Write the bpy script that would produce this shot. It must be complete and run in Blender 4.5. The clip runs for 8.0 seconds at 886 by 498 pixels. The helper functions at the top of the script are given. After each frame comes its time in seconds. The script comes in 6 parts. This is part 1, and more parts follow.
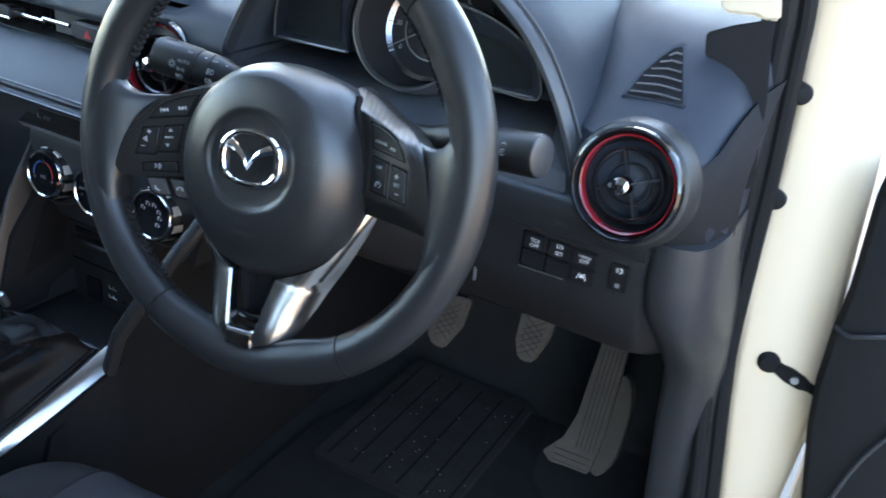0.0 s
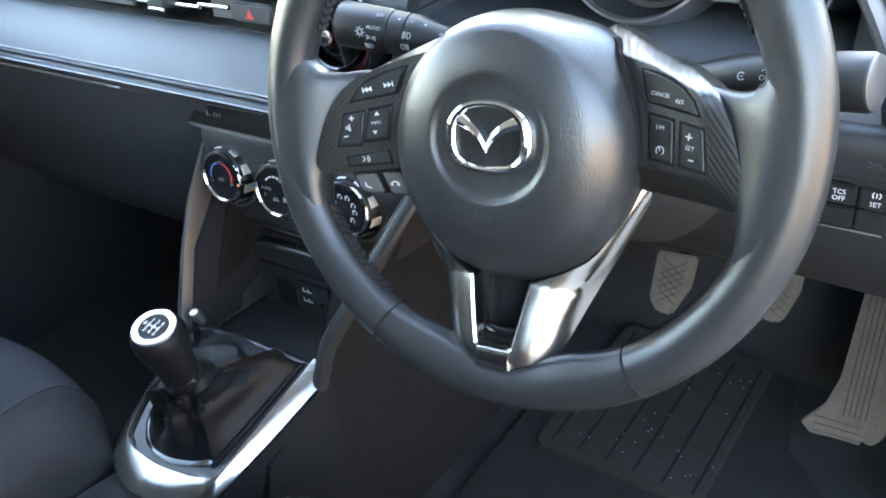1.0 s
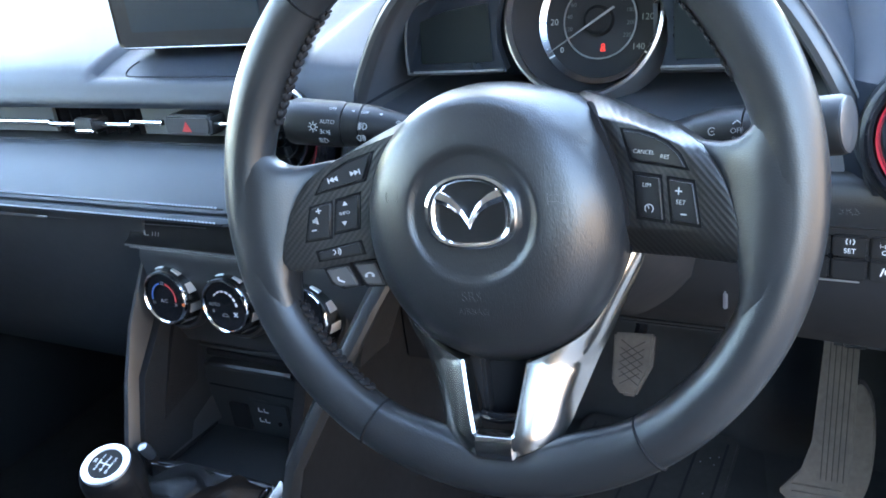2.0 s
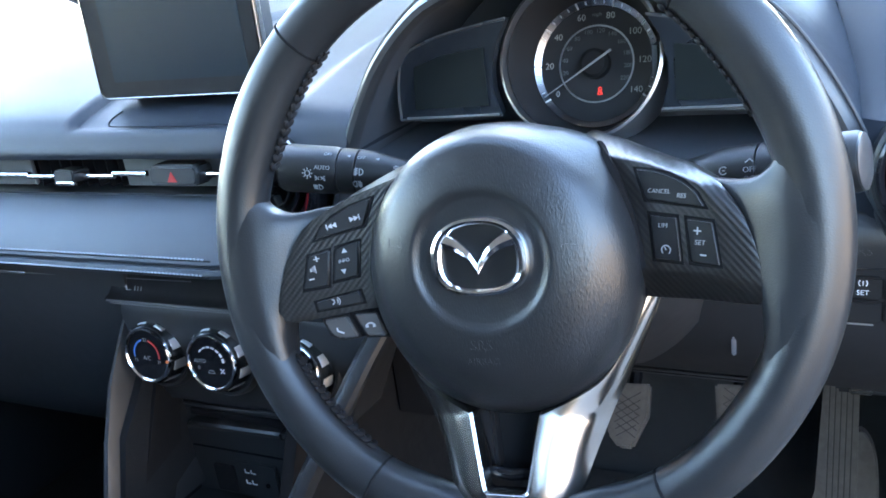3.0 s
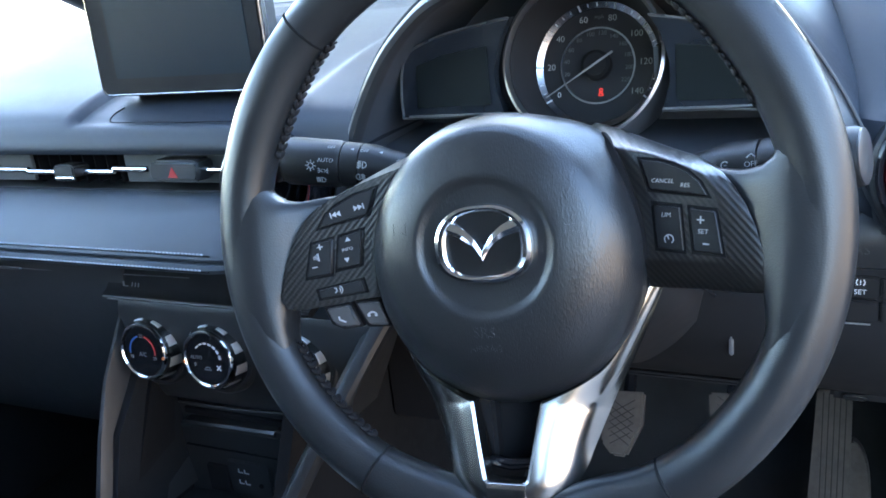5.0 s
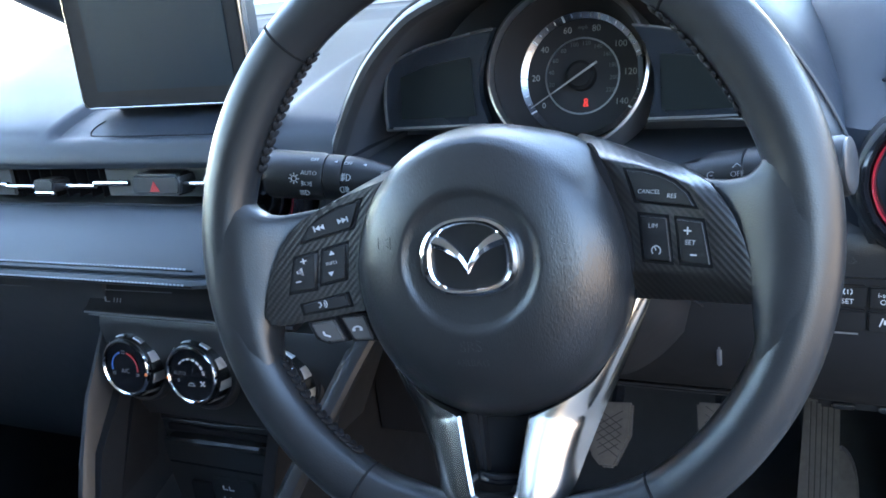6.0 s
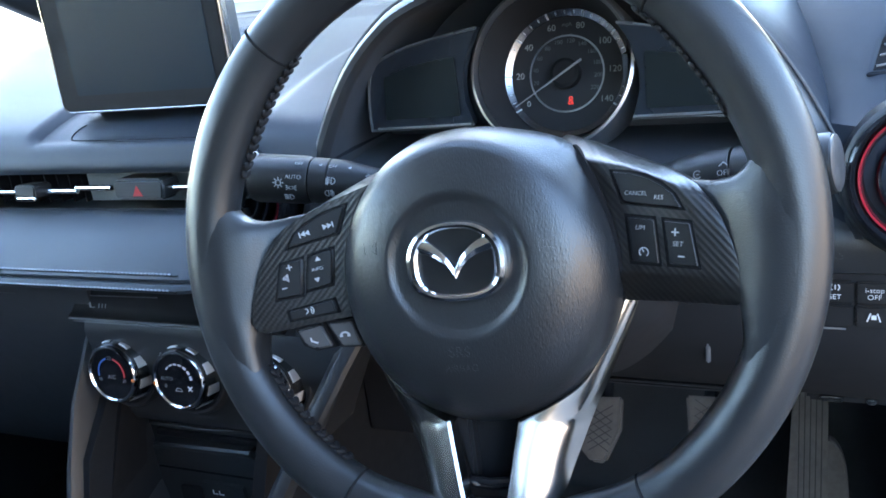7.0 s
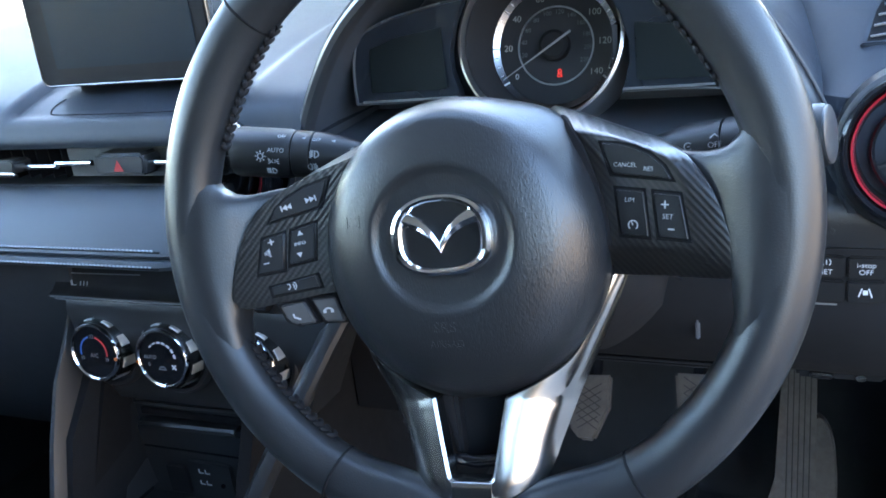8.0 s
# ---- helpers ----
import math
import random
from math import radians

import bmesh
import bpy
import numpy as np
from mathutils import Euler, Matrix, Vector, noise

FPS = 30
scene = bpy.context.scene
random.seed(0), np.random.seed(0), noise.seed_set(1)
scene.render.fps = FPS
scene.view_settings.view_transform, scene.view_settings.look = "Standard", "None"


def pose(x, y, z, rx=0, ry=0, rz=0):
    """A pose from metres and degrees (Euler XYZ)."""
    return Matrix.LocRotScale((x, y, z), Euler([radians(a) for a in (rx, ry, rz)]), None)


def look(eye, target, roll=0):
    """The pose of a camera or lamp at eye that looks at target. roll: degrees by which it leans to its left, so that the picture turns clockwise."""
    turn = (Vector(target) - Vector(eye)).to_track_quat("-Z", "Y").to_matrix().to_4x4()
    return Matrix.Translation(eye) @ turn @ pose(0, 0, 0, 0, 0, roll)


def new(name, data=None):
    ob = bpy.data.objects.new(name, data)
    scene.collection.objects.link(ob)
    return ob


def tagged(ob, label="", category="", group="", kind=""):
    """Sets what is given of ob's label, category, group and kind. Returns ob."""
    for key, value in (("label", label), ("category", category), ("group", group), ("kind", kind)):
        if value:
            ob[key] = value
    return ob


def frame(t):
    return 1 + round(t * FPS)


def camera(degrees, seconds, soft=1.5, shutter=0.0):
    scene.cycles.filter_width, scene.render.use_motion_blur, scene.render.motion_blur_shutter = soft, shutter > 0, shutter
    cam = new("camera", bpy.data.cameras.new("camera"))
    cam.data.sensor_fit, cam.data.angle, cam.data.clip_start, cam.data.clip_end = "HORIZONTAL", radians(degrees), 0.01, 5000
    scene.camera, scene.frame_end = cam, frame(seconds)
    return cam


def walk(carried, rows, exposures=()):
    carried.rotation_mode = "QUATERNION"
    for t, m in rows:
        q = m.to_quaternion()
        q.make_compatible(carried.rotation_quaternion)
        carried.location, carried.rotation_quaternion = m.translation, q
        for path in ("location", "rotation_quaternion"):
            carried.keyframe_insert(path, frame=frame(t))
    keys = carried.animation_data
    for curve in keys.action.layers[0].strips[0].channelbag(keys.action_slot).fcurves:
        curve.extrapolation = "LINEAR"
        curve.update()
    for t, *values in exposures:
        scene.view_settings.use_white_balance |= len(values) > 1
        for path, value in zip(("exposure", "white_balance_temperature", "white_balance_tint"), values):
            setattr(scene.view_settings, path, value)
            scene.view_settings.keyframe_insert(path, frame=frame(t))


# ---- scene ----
cam = camera(53.36, 8.0, soft=1.7, shutter=0.25)
# seconds, eye, turn
PATH = [
    (0.0, 0.4049, -0.4996, 1.1351, 63.16, -5.74, 29.27),
    (0.2, 0.3719, -0.4970, 1.1213, 62.55, -3.71, 29.23),
    (0.5, 0.3314, -0.4875, 1.1081, 59.48, -0.92, 32.44),
    (0.7, 0.3029, -0.4648, 1.1081, 60.08, 2.41, 34.06),
    (1.0, 0.2607, -0.4221, 1.0928, 59.52, 4.46, 34.16),
    (1.2, 0.2420, -0.4088, 1.0848, 61.59, 4.87, 30.58),
    (2.3, 0.2084, -0.4349, 1.0646, 67.21, 7.73, 26.71),
    (2.5, 0.1989, -0.4264, 1.0633, 68.06, 8.14, 26.18),
    (3.0, 0.1917, -0.4211, 1.0567, 69.62, 7.33, 25.11),
    (3.5, 0.1915, -0.4265, 1.0496, 70.87, 6.81, 24.56),
    (4.0, 0.1946, -0.4336, 1.0460, 70.84, 6.30, 24.30),
    (4.5, 0.1885, -0.4342, 1.0421, 71.16, 6.24, 24.84),
    (4.7, 0.1880, -0.4341, 1.0419, 70.68, 6.21, 24.96),
    (5.8, 0.1836, -0.4274, 1.0439, 71.54, 6.62, 24.15),
    (6.0, 0.1850, -0.4272, 1.0416, 71.41, 6.44, 23.84),
    (6.5, 0.1845, -0.4329, 1.0427, 70.01, 6.98, 24.12),
    (7.0, 0.1837, -0.4216, 1.0466, 70.79, 7.12, 22.74),
    (7.5, 0.1891, -0.4150, 1.0478, 70.31, 7.27, 22.30),
    (8.0, 0.1820, -0.4124, 1.0393, 69.43, 6.96, 22.13),
]
EXPOSURE = 4.65
walk(cam, [(t, pose(*p)) for t, *p in PATH], exposures=[(t, EXPOSURE + d, k, 10) for t, d, k in ((0.0, -0.47, 6750), (0.2, -0.20, 6780), (0.5, 0.22, 6800), (0.75, 0.54, 7000), (1.0, 0.79, 7500), (1.3, 0.72, 7150), (2.4, 0.37, 6400), (3.0, 0.23, 6250), (3.5, -0.05, 6200), (8.0, -0.05, 6200))])

# ---- light: open sky ahead; an added, unseen house block keeps the sun off the car ----
world = bpy.data.worlds.new("sky")
scene.world = world
world.use_nodes = True
wn = world.node_tree.nodes
sky = wn.new("ShaderNodeTexSky")
sky.sky_type, sky.sun_disc = "NISHITA", False
sky.sun_elevation, sky.sun_rotation = radians(36), radians(-30)
sky.air_density, sky.dust_density = 1.2, 0.3
world.node_tree.links.new(sky.outputs[0], wn["Background"].inputs[0])
wn["Background"].inputs[1].default_value = 0.15
sun = new("sun", bpy.data.lights.new("sun", "SUN"))
sun.data.energy, sun.data.angle, sun.data.color = 3.0, radians(0.5), (1.0, 0.93, 0.84)
sun.matrix_world = look((-0.4045, 0.7006, 0.5878), (0, 0, 0))


# ---- materials ----
def material(name, color, rough=0.5, metal=0.0, grain=0.0, grain_scale=900.0, vary=0.15, vary_scale=14.0, coat=0.0, spec=0.5, kind="noise"):
    """A surface with a broad change of tone and roughness and a fine grain as relief, in metres of the object."""
    m = bpy.data.materials.new(name)
    m.use_nodes = True
    nt = m.node_tree
    b = nt.nodes["Principled BSDF"]
    b.inputs["Metallic"].default_value = metal
    b.inputs["Coat Weight"].default_value = coat
    b.inputs["Coat Roughness"].default_value = 0.05
    b.inputs["Specular IOR Level"].default_value = spec
    co = nt.nodes.new("ShaderNodeTexCoord")
    broad = nt.nodes.new("ShaderNodeTexNoise")
    broad.inputs["Scale"].default_value, broad.inputs["Detail"].default_value = vary_scale, 5
    nt.links.new(co.outputs["Object"], broad.inputs["Vector"])
    ramp = nt.nodes.new("ShaderNodeMix")
    ramp.data_type = "RGBA"
    ramp.inputs[6].default_value = (*[c * (1 - vary) for c in color], 1)
    ramp.inputs[7].default_value = (*[min(1, c * (1 + vary)) for c in color], 1)
    nt.links.new(broad.outputs["Fac"], ramp.inputs[0])
    nt.links.new(ramp.outputs[2], b.inputs["Base Color"])
    rr = nt.nodes.new("ShaderNodeMapRange")
    rr.inputs["From Min"].default_value, rr.inputs["From Max"].default_value = 0.15, 0.85
    rr.inputs["To Min"].default_value, rr.inputs["To Max"].default_value = max(0.02, rough * (1 - 0.5 * vary)), min(1, rough * (1 + 0.5 * vary))
    fine2 = nt.nodes.new("ShaderNodeTexNoise")
    fine2.inputs["Scale"].default_value, fine2.inputs["Detail"].default_value = vary_scale * 6, 6
    nt.links.new(co.outputs["Object"], fine2.inputs["Vector"])
    nt.links.new(fine2.outputs["Fac"], rr.inputs["Value"])
    nt.links.new(rr.outputs["Result"], b.inputs["Roughness"])
    if grain:
        if kind == "voronoi":
            tex = nt.nodes.new("ShaderNodeTexVoronoi")
            tex.feature = "DISTANCE_TO_EDGE"
            out = tex.outputs["Distance"]
        else:
            tex = nt.nodes.new("ShaderNodeTexNoise")
            tex.inputs["Detail"].default_value = 3
            out = tex.outputs["Fac"]
        tex.inputs["Scale"].default_value = grain_scale
        nt.links.new(co.outputs["Object"], tex.inputs["Vector"])
        if kind == "wrinkle":
            mp = nt.nodes.new("ShaderNodeMapping")
            mp.inputs["Scale"].default_value = (1, 0.3, 1)
            nt.links.new(co.outputs["Object"], mp.inputs["Vector"])
            nt.links.new(mp.outputs["Vector"], tex.inputs["Vector"])
        if kind == "streak":
            mp = nt.nodes.new("ShaderNodeMapping")
            mp.inputs["Scale"].default_value = (1, 0.03, 1)
            nt.links.new(co.outputs["Object"], mp.inputs["Vector"])
            nt.links.new(mp.outputs["Vector"], tex.inputs["Vector"])
        bump = nt.nodes.new("ShaderNodeBump")
        bump.inputs["Strength"].default_value, bump.inputs["Distance"].default_value = grain, 0.0005
        nt.links.new(out, bump.inputs["Height"])
        nt.links.new(bump.outputs["Normal"], b.inputs["Normal"])
    return m


def carbon(name, lean):
    """Dark woven-look trim: diagonal ribs in relief."""
    m = material(name, (0.010, 0.0105, 0.0115), 0.29, spec=0.48)
    nt = m.node_tree
    b = nt.nodes["Principled BSDF"]
    co = nt.nodes.new("ShaderNodeTexCoord")
    mp = nt.nodes.new("ShaderNodeMapping")
    mp.inputs["Rotation"].default_value = (0, 0, radians(lean))
    wave = nt.nodes.new("ShaderNodeTexWave")
    wave.bands_direction = "Y"
    wave.inputs["Scale"].default_value = 112
    wave.inputs["Distortion"].default_value = 0.0
    cross = nt.nodes.new("ShaderNodeTexWave")
    cross.bands_direction = "X"
    cross.inputs["Scale"].default_value = 150
    add = nt.nodes.new("ShaderNodeMath")
    add.operation = "MULTIPLY_ADD"
    add.inputs[1].default_value = 0.2
    bump = nt.nodes.new("ShaderNodeBump")
    bump.inputs["Strength"].default_value, bump.inputs["Distance"].default_value = 0.24, 0.0005
    nt.links.new(co.outputs["Object"], mp.inputs["Vector"])
    nt.links.new(mp.outputs["Vector"], wave.inputs["Vector"])
    nt.links.new(mp.outputs["Vector"], cross.inputs["Vector"])
    nt.links.new(cross.outputs["Fac"], add.inputs[0])
    nt.links.new(wave.outputs["Fac"], add.inputs[2])
    nt.links.new(add.outputs[0], bump.inputs["Height"])
    nt.links.new(bump.outputs["Normal"], b.inputs["Normal"])
    strands = nt.nodes.new("ShaderNodeMix")
    strands.data_type = "RGBA"
    strands.inputs[6].default_value, strands.inputs[7].default_value = (0.004, 0.004, 0.0045, 1), (0.016, 0.0145, 0.013, 1)
    nt.links.new(wave.outputs["Fac"], strands.inputs[0])
    nt.links.new(strands.outputs[2], b.inputs["Base Color"])
    return m


def glow(name, color, strength):
    m = bpy.data.materials.new(name)
    m.use_nodes = True
    b = m.node_tree.nodes["Principled BSDF"]
    b.inputs["Base Color"].default_value = (*color, 1)
    b.inputs["Emission Color"].default_value = (*color, 1)
    b.inputs["Emission Strength"].default_value = strength
    return m


def clear_glass(name, tint=(1, 1, 1)):
    m = bpy.data.materials.new(name)
    m.use_nodes = True
    b = m.node_tree.nodes["Principled BSDF"]
    b.inputs["Base Color"].default_value = (*tint, 1)
    b.inputs["Transmission Weight"].default_value = 1.0
    b.inputs["Roughness"].default_value = 0.0
    b.inputs["IOR"].default_value = 1.45
    return m


LEATHER = material("leather", (0.012, 0.0125, 0.0135), 0.34, grain=0.26, grain_scale=1100, vary=0.16, vary_scale=30, spec=0.40)
PAD_GRAIN = material("airbag_grain", (0.011, 0.0115, 0.0125), 0.32, grain=0.45, grain_scale=1300, kind="wrinkle", vary=0.1)
# charcoal plastic with the blue of the reflected sky put into its colour
SOFT = material("soft_plastic", (0.014, 0.0175, 0.024), 0.50, grain=0.3, grain_scale=1500, kind="voronoi", vary=0.08, spec=0.22)
STITCHED = material("stitched_vinyl", (0.030, 0.036, 0.045), 0.48, grain=0.3, grain_scale=1300, kind="voronoi", vary=0.10, spec=0.32)
HARD = material("hard_plastic", (0.015, 0.0155, 0.0165), 0.42, grain=0.25, grain_scale=1100, vary=0.12, spec=0.36)
TRIM_GREY = material("grey_plastic", (0.026, 0.027, 0.029), 0.38, grain=0.2, grain_scale=1000)
BUTTON = material("button_plastic", (0.0055, 0.0055, 0.006), 0.45, grain=0.1, grain_scale=1500, spec=0.28)
PALE_GREY = material("pale_grey_plastic", (0.060, 0.062, 0.066), 0.45, grain=0.1, grain_scale=1500)
ORANGE = material("orange_mark", (0.55, 0.14, 0.03), 0.4)
BUTTON_GREY = material("grey_button_plastic", (0.034, 0.033, 0.033), 0.42, grain=0.1, grain_scale=1500)
PIANO = material("piano_black", (0.006, 0.006, 0.007), 0.10, vary=0.2, coat=0.2)
# near-black: shade inside slots and gaps put into colour; some black parts too
VOID = material("near_black", (0.008, 0.008, 0.009), 0.9, spec=0.08)
MATTE = material("matt_black", (0.010, 0.010, 0.011), 0.75, spec=0.14, grain=0.2, grain_scale=1200)
CHROME = material("chrome", (0.85, 0.86, 0.88), 0.06, 1.0, vary=0.02, vary_scale=30)
SILVER = material("satin_silver", (0.345, 0.335, 0.32), 0.21, 1.0, vary=0.03)
DULL_SILVER = material("dull_silver", (0.45, 0.45, 0.46), 0.38, 1.0, vary=0.15)
RED = material("red_gloss", (0.17, 0.008, 0.014), 0.2, vary=0.1, coat=0.4)
WHITE_PRINT = material("white_print", (0.5, 0.51, 0.52), 0.5, vary=0.05)
BLUE_PRINT = material("blue_print", (0.03, 0.09, 0.28), 0.5)
RED_PRINT = material("red_print", (0.42, 0.03, 0.03), 0.5)
GREY_PRINT = material("grey_print", (0.12, 0.125, 0.13), 0.5)
THREAD = material("thread", (0.045, 0.047, 0.052), 0.7)
PALE_THREAD = material("pale_thread", (0.24, 0.26, 0.29), 0.7)
RUBBER = material("pedal_rubber", (0.058, 0.046, 0.036), 0.8, grain=0.6, grain_scale=600, vary=0.45, vary_scale=25)
MAT = material("floor_mat", (0.0145, 0.0142, 0.0140), 0.95, grain=1.0, grain_scale=500, vary=0.35, vary_scale=25, spec=0.06)
HEEL = material("worn_heel_rubber", (0.020, 0.0185, 0.017), 0.9, grain=0.8, grain_scale=500, vary=0.45, vary_scale=25, spec=0.12)
GLOVE = material("glovebox_plastic", (0.016, 0.017, 0.019), 0.6, grain=0.3, grain_scale=900, vary=0.12)
CARPET = material("carpet", (0.018, 0.0178, 0.0175), 0.95, grain=1.0, grain_scale=700, vary=0.35, spec=0.12)
SEAT_CLOTH = material("grey_seat_cloth", (0.016, 0.017, 0.020), 0.85, grain=0.9, grain_scale=900, vary=0.12, spec=0.2)
SEAT_SIDE = material("black_seat_cloth", (0.008, 0.008, 0.009), 0.8, grain=0.9, grain_scale=900, vary=0.15, spec=0.2)
BOOT = material("gear_boot_leather", (0.0045, 0.0048, 0.0055), 0.46, grain=0.5, grain_scale=900, vary=0.2, spec=0.08)
CREAM = material("cream_plastic", (0.50, 0.42, 0.31), 0.6, grain=0.2, grain_scale=900, vary=0.06)
# white car paint with the warm light on it put into its colour
PAINT = material("warm_lit_white_paint", (0.62, 0.51, 0.37), 0.3, vary=0.02, coat=0.8)
SEAL = material("rubber_seal", (0.008, 0.008, 0.009), 0.65, vary=0.2, spec=0.12)
WINDOW_GREEN = material("unlit_window", (0.009, 0.012, 0.013), 0.30, vary=0.05, spec=0.3)
SCREEN = material("dead_screen", (0.010, 0.016, 0.022), 0.36, vary=0.05, vary_scale=6, spec=0.06)
TICK = material("tick_ring", (0.30, 0.30, 0.32), 0.26, 1.0)
NEEDLE = material("needle_grey", (0.22, 0.22, 0.22), 0.5)
NUMERAL = material("numeral_print", (0.36, 0.36, 0.35), 0.5)
# black dial face, its colour lifted for the haze over it
DIAL = material("dial_face", (0.023, 0.023, 0.025), 0.6, spec=0.2)
DISPLAY = material("dark_display", (0.013, 0.016, 0.021), 0.24, coat=0.2)
# black plastic; the bluish haze inside the hood is put into its colour
CLUSTER = material("hazed_cluster_plastic", (0.046, 0.052, 0.062), 0.5, grain=0.2, grain_scale=1200)
LAMP_RED = glow("red_telltale", (0.6, 0.03, 0.02), 0.05)
CARBON = carbon("woven_trim", 52)
CARBON_LEFT = carbon("woven_trim_mirrored", -50)
BADGE = material("badge_chrome", (0.84, 0.84, 0.85), 0.09, 1.0, vary=0.08, vary_scale=60)
GRIP = material("knurled_silver", (0.34, 0.34, 0.34), 0.22, 1.0, vary=0.1, vary_scale=200)
DARK_THREAD = material("dark_thread", (0.008, 0.008, 0.009), 0.9, spec=0.1)
BUTTON_PRINT = material("button_print", (0.33, 0.34, 0.35), 0.5, vary=0.05)
STALK_PRINT = material("stalk_print", (0.20, 0.205, 0.21), 0.5, vary=0.05)
KICK = material("side_trim_plastic", (0.021, 0.0215, 0.0235), 0.42, grain=0.25, grain_scale=1100, vary=0.12, spec=0.36)
GLASS = clear_glass("windscreen_glass", (0.97, 0.99, 0.98))
GROUND = material("concrete", (0.15, 0.14, 0.125), 0.9, grain=0.8, grain_scale=120, vary=0.3, vary_scale=1.5)
WALL = material("rendered_wall", (0.50, 0.38, 0.28), 0.9, grain=0.8, grain_scale=60, vary=0.25, vary_scale=2)
HOUSE = material("pale_render", (0.42, 0.40, 0.36), 0.9, grain=0.8, grain_scale=60, vary=0.15, vary_scale=2)
HEADLINER = material("headliner", (0.32, 0.32, 0.31), 0.9, grain=0.5, grain_scale=700)
VENT_GREY = material("vent_blade_grey", (0.085, 0.09, 0.088), 0.45, grain=0.1, grain_scale=1000)
KNIT = material("knit_grain_plastic", (0.009, 0.0095, 0.0105), 0.85, spec=0.10, grain=0.8, grain_scale=420, kind="voronoi", vary=0.15)
PEDAL_GROOVE = material("pedal_groove", (0.014, 0.011, 0.009), 0.9, vary=0.3)
KNURL = material("knurled_steel", (0.66, 0.65, 0.63), 0.42, 1.0, grain=0.9, grain_scale=1600, kind="voronoi", vary=0.1)
# darker than the cabin carpet: footwell shade is put into this colour
TUNNEL = material("tunnel_shade_black", (0.007, 0.007, 0.0075), 0.95, grain=0.9, grain_scale=800, vary=0.3, spec=0.08)
EMBOSS = material("embossed_mark", (0.016, 0.016, 0.018), 0.5)


# ---- mesh helpers ----
def basis(origin, x, normal):
    """A pose at origin whose z is the normal and whose x leans along x."""
    z = Vector(normal).normalized()
    xv = Vector(x)
    xv = (xv - xv.dot(z) * z).normalized()
    y = z.cross(xv)
    m = Matrix((xv, y, z)).transposed().to_4x4()
    m.translation = Vector(origin)
    return m


def finish(bm, name, mat, sharp=35):
    bmesh.ops.recalc_face_normals(bm, faces=bm.faces)
    me = bpy.data.meshes.new(name)
    bm.to_mesh(me)
    bm.free()
    me.materials.append(mat)
    me.shade_smooth()
    me.set_sharp_from_angle(angle=radians(sharp))
    return me


def part(name, bm, mat, parent, label="", m=None, sharp=35):
    ob = new(name, finish(bm, name, mat, sharp))
    ob.parent = parent
    if m is not None:
        ob.matrix_basis = m
    return tagged(ob, label) if label else ob


def thing(name, label, category, m=None, group="", kind=""):
    ob = new(name)
    ob.empty_display_size = 0.02
    if m is not None:
        ob.matrix_basis = m
    return tagged(ob, label, category, group, kind)


def whole(name, bm, mat, label, category, kind="", m=None, group="", sharp=35):
    ob = new(name, finish(bm, name, mat, sharp))
    if m is not None:
        ob.matrix_basis = m
    return tagged(ob, label, category, group, kind)


def bevelled(bm, width, segments=2, angle=30):
    if width > 0:
        es = [e for e in bm.edges if len(e.link_faces) == 2 and e.calc_face_angle(0) > radians(angle)]
        bmesh.ops.bevel(bm, geom=es, offset=width, segments=segments, affect="EDGES", clamp_overlap=True)
    return bm


def box(sx, sy, sz, bevel=0.0, at=(0, 0, 0), segments=2, m=None):
    bm = bmesh.new()
    bmesh.ops.create_cube(bm, size=1, matrix=Matrix.Translation(at) @ Matrix.Diagonal((sx, sy, sz, 1)))
    bevelled(bm, bevel, segments)
    if m is not None:
        bm.transform(m)
    return bm


def prism(poly, low, high, bevel=0.0, segments=2, m=None):
    """A polygon in x and y, raised from low to high along z."""
    bm = bmesh.new()
    a = [bm.verts.new((x, y, low)) for x, y in poly]
    b = [bm.verts.new((x, y, high)) for x, y in poly]
    n = len(poly)
    bm.faces.new(a[::-1])
    bm.faces.new(b)
    for i in range(n):
        bm.faces.new((a[i], a[(i + 1) % n], b[(i + 1) % n], b[i]))
    bmesh.ops.recalc_face_normals(bm, faces=bm.faces)
    bevelled(bm, bevel, segments)
    if m is not None:
        bm.transform(m)
    return bm


def smooth_poly(points, n=6, closed=True):
    """Points rounded by a Catmull-Rom curve."""
    out = []
    k = len(points)
    pts = [Vector(p) for p in points]
    spans = range(k) if closed else range(k - 1)
    for i in spans:
        if closed:
            p0, p1, p2, p3 = pts[i - 1], pts[i], pts[(i + 1) % k], pts[(i + 2) % k]
        else:
            p0, p1, p2, p3 = pts[max(i - 1, 0)], pts[i], pts[i + 1], pts[min(i + 2, k - 1)]
        for j in range(n):
            t = j / n
            out.append(0.5 * (2 * p1 + (p2 - p0) * t + (2 * p0 - 5 * p1 + 4 * p2 - p3) * t * t + (3 * p1 - p0 - 3 * p2 + p3) * t**3))
    if not closed:
        out.append(pts[-1])
    return out


def rounded(w, h, r, n=5, cx=0.0, cy=0.0):
    """A rectangle with round corners, as x, y points."""
    out = []
    for k, (sx, sy) in enumerate(((1, 1), (-1, 1), (-1, -1), (1, -1))):
        for j in range(n + 1):
            a = radians(90 * k + 90 * j / n)
            out.append((cx + sx * (w / 2 - r) + r * math.cos(a), cy + sy * (h / 2 - r) + r * math.sin(a)))
    return out


